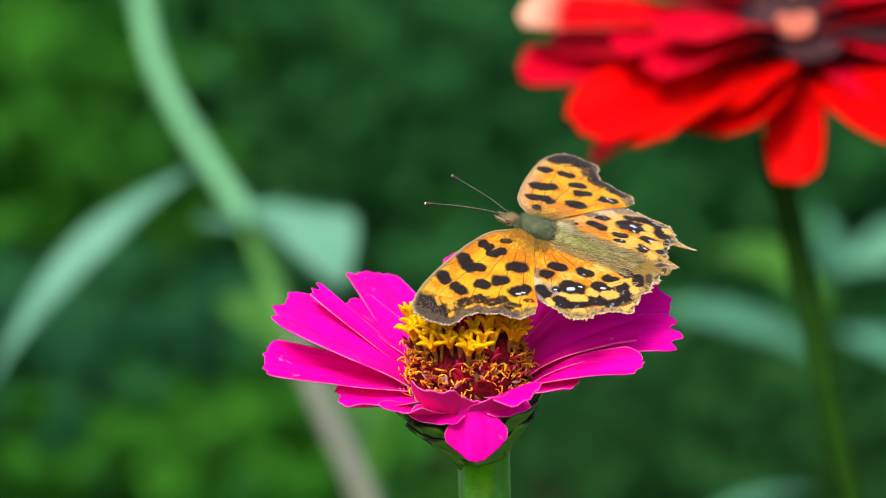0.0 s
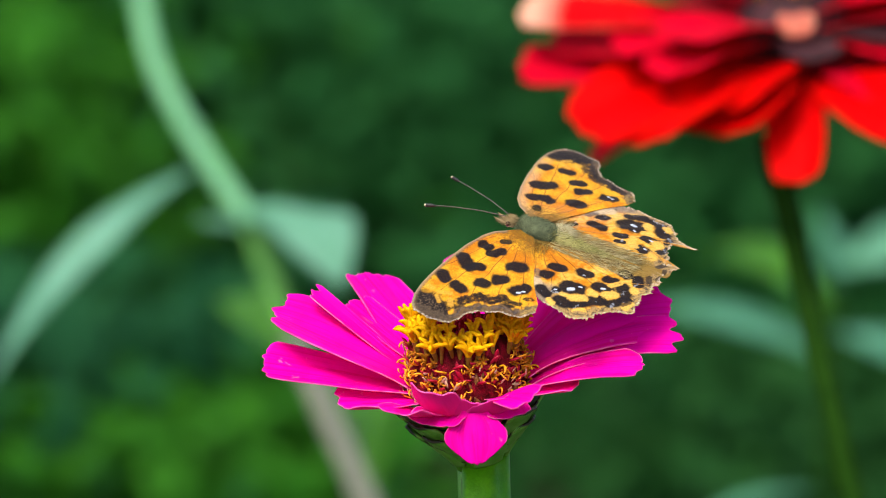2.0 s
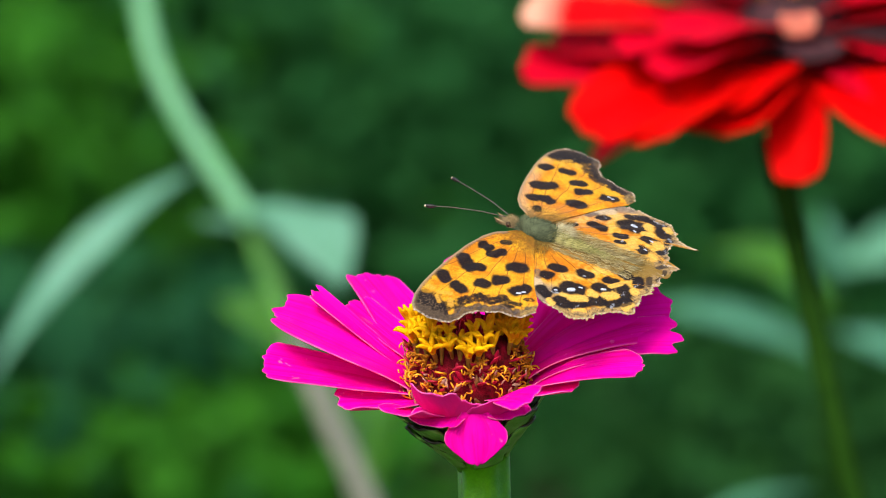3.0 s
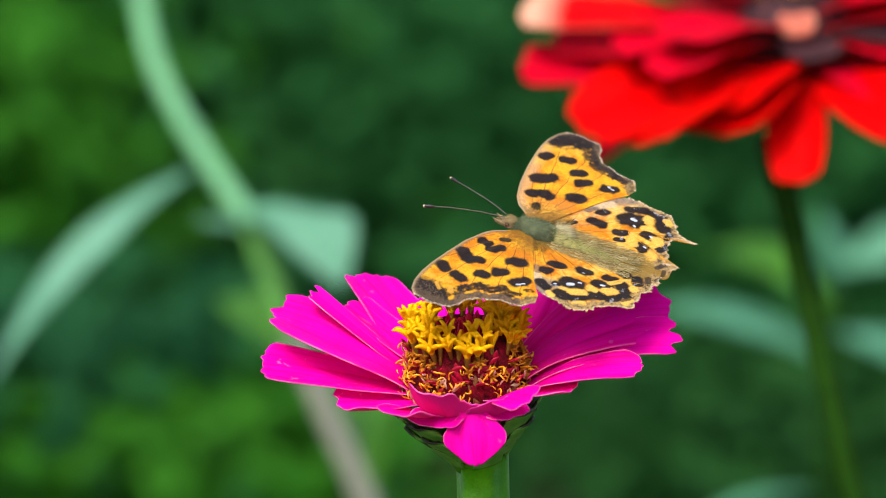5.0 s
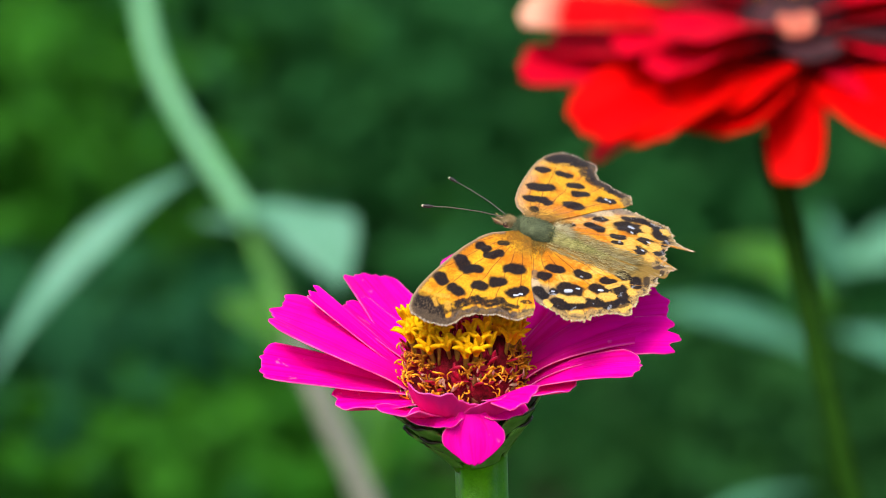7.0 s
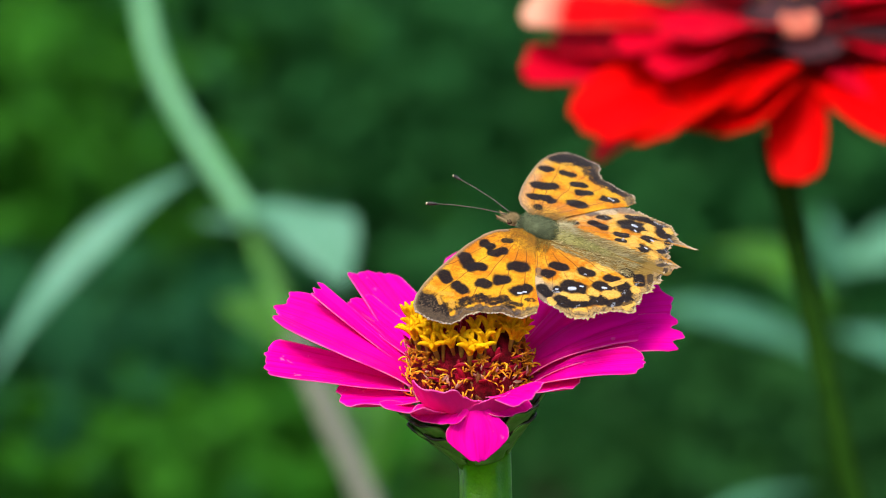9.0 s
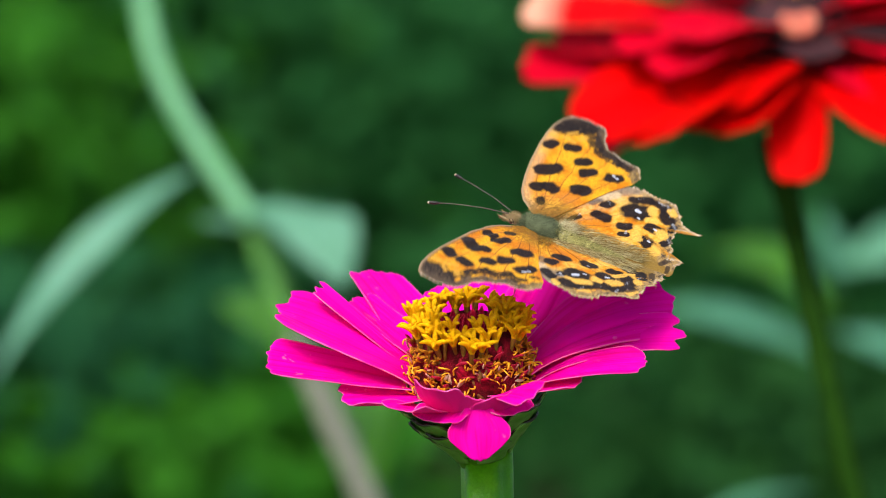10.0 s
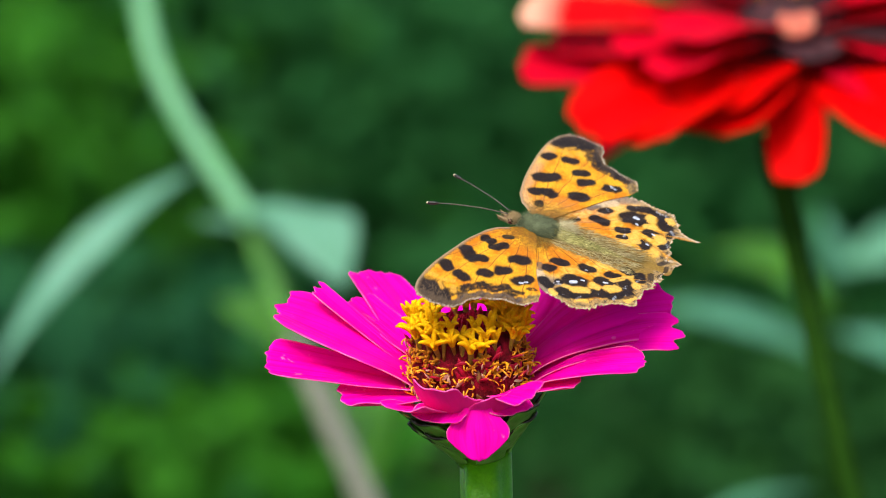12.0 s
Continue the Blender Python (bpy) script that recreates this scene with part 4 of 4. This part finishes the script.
def wing_colours(P, side, outer, costa, hub, hind):
    """The upper side's pattern, the sheen painted on the far wings, and the plainer underside."""
    wob, fine, slow, soft = field(P, 1.5, 3 + side), field(P, 4.2, 9), field(P, 0.35, 5), field(P, 0.8, 11 + side)
    d_out, along = line_distance(P, outer)
    d_cost, up_costa = line_distance(P, costa)
    r_hub = np.linalg.norm(P - hub, axis=1)
    angle = np.degrees(np.arctan2(P[:, 1] - hub[1], P[:, 0] - hub[0]))
    c = np.tile(np.array(ORANGE), (len(P), 1))
    c = paint(c, np.clip(0.15 + 1.3 * slow + 0.5 * wob + step(r_hub, 4, 16) * 0.65, 0, 1) * 0.9, AMBER)
    spread = np.abs((angle + 360 + 2.0 * slow) % 13.0 - 6.5) * np.pi / 180 * r_hub
    veins = (1 - step(spread, 0.03, 0.12)) * step(r_hub, 3, 7)
    c = paint(c, veins * 0.8, (0.16, 0.05, 0.01))
    scallop = 0.26 * np.cos(along * 2 * math.pi / 2.7 + 1.5 * slow) + 0.3 * wob
    deep = d_out + scallop * 0.7 + wob * 0.35
    if hind:
        c = paint(c, step(d_out, 2.4, 3.0) * (1 - step(d_out, 3.8, 5.5)) * np.clip(0.5 + wob, 0, 1) * 0.6, (0.86, 0.5, 0.06))
        c = paint(c, step(r_hub, 5, 13) * np.clip(0.2 + 0.6 * slow + 0.4 * wob, 0, 0.45), (0.9, 0.58, 0.18))
        c = paint(c, (1 - step(P[:, 1] + wob * 0.8, 0.8, 2.8)) * 0.75, TAN)
        c = paint(c, (1 - step(P[:, 1] + fine * 1.2, 0.5, 2.4)) * 0.6, OLIVE)
        c = paint(c, (1 - step(deep, 1.3, 1.75)) * 0.9, (0.42, 0.28, 0.11))
        c = paint(c, (1 - step(deep, 1.3, 1.7)) * step(fine + 0.6 * wob, -0.05, 0.3) * 0.85, (0.06, 0.042, 0.03))
        c = paint(c, step(d_out, 0.5, 0.7) * (1 - step(d_out, 0.9, 1.2)) * step(wob + 0.3 * fine, 0.1, 0.4) * 0.7, (0.07, 0.05, 0.045))
        # Cream along the far hindwing's front: grazing sheen put into the colour.
        if side < 0:
            c = paint(c, (1 - step(d_cost + 1.2 * slow, 2.0, 6.0)) * np.clip(0.75 + wob, 0, 1) * 0.4, (0.8, 0.56, 0.27))
        front = (1 - step(d_cost + 0.3 * wob, 1.2, 2.4)) * step(up_costa, 8.0, 10.0) if side < 0 else (1 - step(P[:, 0] * -1 + 0.6 * wob, 11.0, 13.5)) * step(P[:, 1], 9.0, 10.5)
        c = paint(c, front * 0.85, (0.3, 0.23, 0.17))
        c = paint(c, front * step(fine + wob, 0.0, 0.5) * 0.7, (0.08, 0.06, 0.05))
        c = paint(c, stroke(P, -8.2, 9.9, -10.0, 11.5, 0.75, wob + 0.6 * fine) * 0.9, (0.66, 0.5, 0.3))
        c = paint(c, stroke(P, -7.4, 7.8, -8.2, 9.0, 0.5, wob) * 0.7, (0.1, 0.08, 0.08))
        marks, bands, lights = (NEAR_HIND, (), NEAR_LIGHTS) if side > 0 else (FAR_HIND, (), FAR_LIGHTS)
    else:
        # The far forewing's front and root are paled, a painted grazing sheen.
        if side < 0:
            c = paint(c, (1 - step(d_cost + 0.8 * slow, 0.6, 2.4)) * 0.5, (0.72, 0.5, 0.26))
            c = paint(c, (1 - step(r_hub + 2 * slow, 3.0, 9.0)) * 0.2, (0.72, 0.5, 0.24))
        wide = 1.5 + 3.6 * (1 - step(along, 1.5, 8.5))
        q = deep / wide
        c = paint(c, (1 - step(q, 0.85, 1.12)) * (1 - step(along, 5.0, 10.0)), (0.02, 0.013, 0.011))
        c = paint(c, (1 - step(deep, 1.5, 2.1)) * 0.92, (0.11, 0.075, 0.045))
        c = paint(c, (1 - step(q, 0.6, 1.0)) * step(fine + 0.5 * wob, 0.1, 0.4) * 0.65, (0.2, 0.135, 0.075))
        c = paint(c, step(deep, 0.8, 1.05) * (1 - step(deep, 1.2, 1.5)) * step(along, 6.0, 9.0) * np.clip(0.4 + wob, 0, 1) * 0.8, (0.2, 0.17, 0.19))
        c = paint(c, (1 - step(d_out + wob * 0.5, 1.0, 2.2)) * step(along, 17.5, 19.5) * np.clip(0.6 + fine, 0, 1), (0.5, 0.33, 0.1))
        c = paint(c, (1 - step(deep, 1.4, 2.0)) * step(wob + 0.8 * fine, -0.05, 0.3) * 0.7, (0.035, 0.025, 0.02))
        marks, bands, lights = (NEAR_FORE, NEAR_BAND, FORE_LIGHTS) if side > 0 else (FAR_FORE, FAR_BAND, FORE_LIGHTS)
    for m in bands:
        c = paint(c, stroke(P, *m, wob + 0.9 * fine) * np.clip(0.88 - 1.2 * np.clip(wob - 0.15, 0, 1) + 0.4 * fine, 0, 1), (0.014, 0.009, 0.009))
    for m in marks:
        c = paint(c, stroke(P, *m, soft + 0.3 * wob + 0.1 * fine) * np.clip(0.99 + 0.06 * fine, 0, 1), BLACK)
    for m in lights:
        c = paint(c, stroke(P, *m, wob + 1.1 * fine) * (0.92 if hind else 0.7), (0.86, 0.5, 0.09) if hind else (0.8, 0.42, 0.05))
    if hind:
        for m in ((-23.3, 0.4, -23.9, 1.8, 0.5), (-22.6, 8.4, -23.3, 7.4, 0.4), (-24.6, 0.2, -24.9, -0.9, 0.35)):
            c = paint(c, stroke(P, *m, wob + 0.8 * fine) * 0.85, (0.03, 0.02, 0.016))
    for u, v, r in PUPILS[side, hind]:
        c = paint(c, stroke(P, u - 0.8 * r, v - 0.3 * r, u + 0.8 * r, v + 0.3 * r, 0.75 * r, fine), ICE)
    if hind:
        for m in marks:
            c = paint(c, stroke(P, m[0] - 0.6, m[1] + 0.5, m[2] + 0.4, m[3] + 0.6, 0.24, fine * 2) * step(fine + slow, 0.1, 0.3) * 0.6, (0.42, 0.46, 0.55))
    c = paint(c, (1 - step(r_hub + wob * 1.5 + fine * 1.5, 1.5, 6.5)) * 0.75, OLIVE)
    if not hind:
        c = paint(c, (1 - step(np.abs(P[:, 0] + 4.2 + wob * 0.8), 0.8, 2.2)) * (1 - step(P[:, 1], 3.0, 7.5)) * 0.6, (0.2, 0.11, 0.015))
        # The dark front edge is fainter on the far side, for the painted sheen.
        c = paint(c, (1 - step(d_cost + fine * 0.3, 0.35, 0.9)) * (0.75 if side > 0 else 0.3), (0.15, 0.095, 0.05))
        c = paint(c, (1 - step(d_cost + fine * 0.25, 0.15, 0.5)) * 0.85, (0.4, 0.3, 0.18))
    fringe = (1 - step(d_out, 0.16, 0.36)) * np.clip(0.5 + 1.6 * fine, 0, 1)
    c = paint(c, fringe * 0.85, (0.74, 0.62, 0.46))
    c = c * (1 + 0.3 * fine)[:, None]
    u = np.tile(np.array(RUST), (len(P), 1))
    u = paint(u, np.clip(wob + 0.5, 0, 1) * 0.8, (0.9, 0.53, 0.09))
    u = paint(u, np.clip(fine * 2.0 + wob, 0, 1) * 0.6, (0.2, 0.08, 0.02))
    u = paint(u, (1 - step(spread, 0.08, 0.25)) * 0.9, (0.12, 0.035, 0.01))
    u = paint(u, step(slow + wob * 0.5, 0.05, 0.3) * 0.5, (0.34, 0.15, 0.05))
    return np.clip(c, 0.003, 0.95), np.clip(u, 0.003, 0.95)


def wing_mesh(outline, centre, outer, costa, hub, hind, side, rings=96, spokes=600):
    corners = np.array(outline + outline[:1])
    gone = np.concatenate([[0], np.cumsum(np.linalg.norm(np.diff(corners, axis=0), axis=1))])
    at = np.linspace(0, gone[-1], spokes, endpoint=False)
    rim = np.stack([np.interp(at, gone, corners[:, k]) for k in (0, 1)], 1)
    for _ in range(4):
        rim = 0.5 * rim + 0.25 * (np.roll(rim, 1, 0) + np.roll(rim, -1, 0))
    out = rim - np.array(centre)
    d_out, along = line_distance(rim, outer)
    frayed = np.array([noise.noise((x * 2.2, y * 2.2, 7)) + 0.7 * noise.noise((x * 6.5, y * 6.5, 3)) for x, y in rim])
    ragged = (0.1 * np.cos(along * 2 * math.pi / 2.7) + (0.5 if hind else 0.24) * frayed) * (1 - step(d_out, 0.2, 1.5))
    out = out * (1 + ragged / np.linalg.norm(out, axis=1))[:, None]
    s = np.linspace(0, 1, rings)[:, None, None] ** 0.8
    P = np.array(centre) + out[None] * s
    upper, lower = wing_colours(P.reshape(-1, 2), side, outer, costa, np.array(hub), hind)
    v = P[..., 1]
    angle = np.degrees(np.arctan2(v - hub[1], P[..., 0] - hub[0]))
    r = np.hypot(P[..., 0] - hub[0], v - hub[1])
    ridge = 0.07 * np.cos(angle * 2 * math.pi / 13.0) * step(r, 3, 8)
    z = -0.9 * (np.clip(v, 0, None) / 25.0) ** 2 + ridge + (-0.22 if hind else 0.0)
    Q = np.stack([P[..., 0], side * v, z], 2) * MM
    mesh = sheet("hindwing" if hind else "forewing", Q, 0.09 * MM, s[..., 0] + 0 * v, 0 * v, wrap=True)
    both = np.concatenate((upper, lower))
    both = np.concatenate([both, np.ones((len(both), 1))], 1).astype(np.float32)
    mesh.attributes.new("pattern", "FLOAT_COLOR", "POINT").data.foreach_set("color", both.ravel())
    return mesh


def build_butterfly():
    rng = np.random.RandomState(21)
    fly = thing("butterfly", BUTTERFLY_REST, "orange butterfly with black spots and ragged wings on a pink flower", "butterfly")
    bm = bmesh.new()
    egg(bm, Vector((-3.3, 0.3, -0.3)) * MM, Vector((3.7, 2.1, 2.0)) * MM)
    hairs(bm, Vector((-3.3, 0.3, -0.3)) * MM, Vector((3.7, 2.1, 2.0)) * MM, 3400, 0.7 * MM, (-0.9, 0, 0.1), rng, 0.03 * MM)
    hairs(bm, Vector((-0.4, 0.25, -0.5)) * MM, Vector((0.8, 1.9, 1.5)) * MM, 900, 0.9 * MM, (0.5, 0, 0.3), rng, 0.018 * MM)
    part("thorax", bm, FUR, fly, "furry grey-green thorax")
    bm = bmesh.new()
    hairs(bm, Vector((-6.9, -0.7, 0.3)) * MM, Vector((1.3, 1.6, 0.9)) * MM, 500, 1.5 * MM, (-0.8, -0.5, 0.3), rng, 0.02 * MM)
    tagged(part("hair_tuft", bm, TUFT, fly, "pale cream hairs behind the thorax"), kind="stuff")
    bm = bmesh.new()
    tail = pose(0, 0, 0, 0, -3, 0)
    for k in range(9):
        f = k / 8
        egg(bm, tail @ (Vector((-5.6 - 12.0 * f, 0.35, -0.1)) * MM), Vector((1.35, 1.2 - 0.75 * f ** 2.2 + 0.1, 1.25 - 0.8 * f ** 2.2)) * MM, None, 8, 14)
    for k in range(6):
        egg_at = tail @ (Vector((-5.6 - 2.2 * k, 0.35, -0.1)) * MM)
        hairs(bm, egg_at, Vector((1.5, 1.2 - 0.025 * k * k, 1.3 - 0.028 * k * k)) * MM, 700, 0.9 * MM, (-1, 0, 0), rng, 0.034 * MM, 0.0)
    part("abdomen", bm, ABDOMEN_FUR, fly, "golden-olive furry abdomen")
    bm = bmesh.new()
    egg(bm, Vector((1.7, 0.15, -0.5)) * MM, Vector((0.95, 0.85, 0.8)) * MM)
    hairs(bm, Vector((1.7, 0.15, -0.5)) * MM, Vector((0.95, 0.85, 0.8)) * MM, 1300, 0.75 * MM, (0.2, 0, 0.4), rng, 0.018 * MM)
    part("head", bm, HEAD_FUR, fly, "brown hairy head")
    for side in (1, -1):
        bm = bmesh.new()
        egg(bm, Vector((1.95, 0.15 + 0.7 * side, -0.5)) * MM, Vector((0.5, 0.36, 0.5)) * MM, None, 10, 12)
        part("eye", bm, EYE_SKIN, fly, "dark round eye")
        bm = bmesh.new()
        tube(bm, [Vector(p) * MM for p in smooth_path([(2.3, 0.15 + 0.35 * side, -0.7), (3.4, 0.15 + 0.55 * side, -0.6), (4.6, 0.15 + 0.75 * side, -0.1)], 7)], [r * MM for r in (0.2, 0.24, 0.25, 0.23, 0.18, 0.11, 0.03)], 8)
        hairs(bm, Vector((3.3, 0.15 + 0.5 * side, -0.6)) * MM, Vector((0.8, 0.3, 0.3)) * MM, 240, 0.5 * MM, (1, 0, -0.2), rng, 0.018 * MM, -1)
        part("palp", bm, HEAD_FUR, fly, "brown pointed palp")
        bm = bmesh.new()
        path = smooth_path([(2.7, 0.4 * side, 0.4), (6.5, 1.7 * side, 0.75), (11, 3.2 * side, 0.6), (15.3, 4.75 * side, 0.1)], 40)
        tube(bm, [Vector(p) * MM for p in path[:35]], [(0.075 + 0.02 * (k % 2)) * MM for k in range(35)], 7)
        feeler = part("antenna", bm, FEELER, fly, "thin banded brown antenna")
        bm = bmesh.new()
        tube(bm, [Vector(p) * MM for p in path[33:39]], [r * MM for r in (0.12, 0.2, 0.27, 0.29, 0.28, 0.22)], 8)
        part("club", bm, CLUB, feeler, "black antenna club")
        bm = bmesh.new()
        egg(bm, Vector(path[38]) * MM, Vector((0.24, 0.24, 0.24)) * MM, None, 6, 8)
        part("club_tip", bm, CLUB_TIP, feeler, "pale tip of the antenna")
    for joints in LEGS:
        bm = bmesh.new()
        path = smooth_path(joints, 16)
        tube(bm, [Vector(p) * MM for p in path], [(0.23 - 0.007 * k) * MM for k in range(16)], 7)
        part("leg", bm, LEG, fly, "thin pale jointed leg")
    wings = []
    for side in (1, -1):
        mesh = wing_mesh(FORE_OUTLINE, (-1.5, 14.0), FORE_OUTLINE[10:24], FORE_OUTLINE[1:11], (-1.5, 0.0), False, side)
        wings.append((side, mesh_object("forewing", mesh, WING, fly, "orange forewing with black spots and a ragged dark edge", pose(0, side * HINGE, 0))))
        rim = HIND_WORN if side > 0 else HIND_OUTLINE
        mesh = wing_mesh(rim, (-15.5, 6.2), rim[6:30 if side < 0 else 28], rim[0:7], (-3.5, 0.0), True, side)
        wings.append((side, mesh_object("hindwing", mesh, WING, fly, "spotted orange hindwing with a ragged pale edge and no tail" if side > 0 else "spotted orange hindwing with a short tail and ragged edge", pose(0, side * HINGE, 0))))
        wing_fur(wings[-1][1], side, rng, 900, (-20.0, -6.0), (-1.0, 2.2), (-1.0, 0.1, 0.12), 2.0, TAN_FUR)
        wing_fur(wings[-2][1], side, rng, 300, (-6.5, 1.0), (1.3, 3.6), (-0.3, 1.0, 0.16), 1.6, OLIVE_FUR)
    return fly, wings


def wing_fur(wing, side, rng, count, us, vs, way, length, material):
    """Long soft hairs that lie over the root of a wing."""
    bm = bmesh.new()
    for k in range(count):
        v = vs[0] + (vs[1] - vs[0]) * rng.rand() ** 1.6
        root = Vector((us[0] + (us[1] - us[0]) * rng.rand(), side * v, -0.15)) * MM
        d = (Vector((way[0], way[1] * side, way[2])) + Vector(rng.normal(size=3)) * 0.13).normalized()
        tip = root + d * length * (0.5 + 0.7 * rng.rand()) * MM
        a = d.orthogonal().normalized() * 0.036 * MM
        b = d.cross(a)
        q = [bm.verts.new(root + a), bm.verts.new(root - a * 0.5 + b * 0.87), bm.verts.new(root - a * 0.5 - b * 0.87), bm.verts.new(tip)]
        for f in ((0, 1, 3), (1, 2, 3), (2, 0, 3)):
            bm.faces.new([q[i] for i in f])
    tagged(part("wing_fur", bm, material, wing, "soft hairs at the wing's root"), kind="stuff")


HINGE = 1.27 * MM
BUTTERFLY_REST = pose(0.01259, 0.00216, 0.74904, -17.49, -13.89, 155.26)
LEGS = (((-2.6, 0.9, -1.2), (-1.2, 2.6, -2.4), (0.0, 3.3, -4.2), (-0.4, 0.9, -10.4), (1.6, -2.5, -16.9)),
        ((-5.6, 0.7, -1.3), (-7.0, 0.6, -4.6), (-8.3, -0.7, -8.6), (-9.8, -3.0, -15.6)))
butterfly, wings = build_butterfly()


# ---- what moves ----
# the wings' angle above the plane of the back, in degrees, every tenth of a second
WINGS_A = (-7.0, -5.5, -6.7, -8.5, -11.8, -13.1, -12.5, -11.9, -9.7, -8.3, -6.6, -6.1, -3.9, -2.7, 2.4, 5.6, 10.8, 11.1, 6.2, 2.1, -4.6, -4.8, -1.6, 1.3, 7.6, 10.4, 8.6, 5.0, -0.8, -3.4, -4.2, -3.6, -1.2)
WINGS_B = (2.0, 5.0, 8.0, 9.0, 6.0, 1.0, -4.0, -7.0, -8.0, -6.5, -3.0, 1.5, 4.5, 4.0, 2.5)
WINGS_C = (2.8, 4.5, 3.0, -0.3, -6.6, -9.0, -8.2, -5.7, -5.9, -5.0, -0.6, 0.3, -3.3, -5.9, -7.2, -7.4, -7.0, -5.5, -2.0, -4.0, -7.5, -8.7, -5.9, -1.0, 5.2)
WINGS_D = (9.5, 11.0, 8.5, 3.0, -3.0, -7.0, -8.5, -8.0, -5.5, -3.0, -4.5, -5.5, -2.0, 6.0, 11.0)
WINGS_E = (10.2, -2.4, -6.6, -6.2, -3.6, -0.4, 3.9, 8.9, 14.3, 18.0, 20.1, 18.4, 9.3, 1.2, -5.5, -11.8, -6.8, -6.1, -4.4, 2.7, 12.8, 25.5, 39.5, 48.0, 44.0, 30.0, 10.0, -5.2, -11.7, -11.3, -8.2, -4.2, 1.0)
# seconds, how far the bloom sways to the right and towards the front, in mm
PINK_SWAY = ((0, 0, 0), (0.5, 0, 0), (1, 0, 0.55), (1.5, 0, 0.63), (2, -0.04, 1.15), (2.5, -0.05, 1.3), (3, -0.02, 1.6), (4, -0.1, 1.75), (5, -0.21, 1.78), (5.5, -0.14, 1.78), (6, -0.28, 1.63), (6.5, -0.81, 2.3), (7, -0.43, 1.63),
             (8, -0.1, 0.7), (9, 0.2, -0.15), (9.5, 0.41, -0.33), (10, 0.5, -0.74), (10.5, 0.26, -0.41), (11, 0.4, -0.74), (11.5, 0.28, -1.3), (12, 0.32, -0.67))
RED_SWAY = ((0, 0, 0), (0.5, 0, 0), (1, -0.08, 0.8), (1.5, 0.03, 0.8), (2, 0.08, 0.5), (2.5, 0.4, 0.4), (3, 0.5, 0.5), (4, 0.4, 0.4), (5, 0.32, 0.4), (5.5, 0.57, 0.4), (6, 0.16, 0.4), (6.5, 0, 0.4), (7, 0.08, 0.5),
            (8, 0.3, 0), (9, 0.6, -0.5), (9.5, 0.57, -0.4), (10, 0.7, -0.6), (10.5, 0.77, -0.6), (11, 0.36, -0.2), (11.5, 0.45, -0.4), (12, 0.16, 0.3))
BOWED_SWAY = ((0, 0, 0), (2, 0, 0.1), (3, 0.12, 0.2), (5, 0, 0.1), (5.5, 0.35, 0.1), (6.5, 0.1, 0.1), (9, 0.35, 0.2), (10.5, 0.45, 0.1), (12, 0.12, 0.1))


def swayed(base, height, right, front):
    """The turn of a rooted plant whose bloom, at that height, has gone so many mm."""
    return pose(*base) @ pose(0, 0, 0, math.degrees(front * MM / height), math.degrees(right * MM / height), 0)


def motions():
    walk(zinnia, [(t, swayed(ZINNIA_BASE, 0.73, a, b)) for t, a, b in PINK_SWAY])
    walk(butterfly, [(t, swayed(ZINNIA_BASE, 0.73, a, b) @ pose(*ZINNIA_BASE).inverted() @ BUTTERFLY_REST) for t, a, b in PINK_SWAY])
    walk(red_zinnia, [(t, swayed(RED_BASE, 0.75, a, b)) for t, a, b in RED_SWAY])
    walk(bowed, [(t, swayed(BOWED_BASE, 0.65, 1.24 * a, 1.24 * b)) for t, a, b in BOWED_SWAY])
    angles = WINGS_A + WINGS_B + WINGS_C + WINGS_D + WINGS_E
    for side, wing in wings:
        walk(wing, [(k / 10, pose(0, side * HINGE, 0, side * a)) for k, a in enumerate(angles)])


motions()
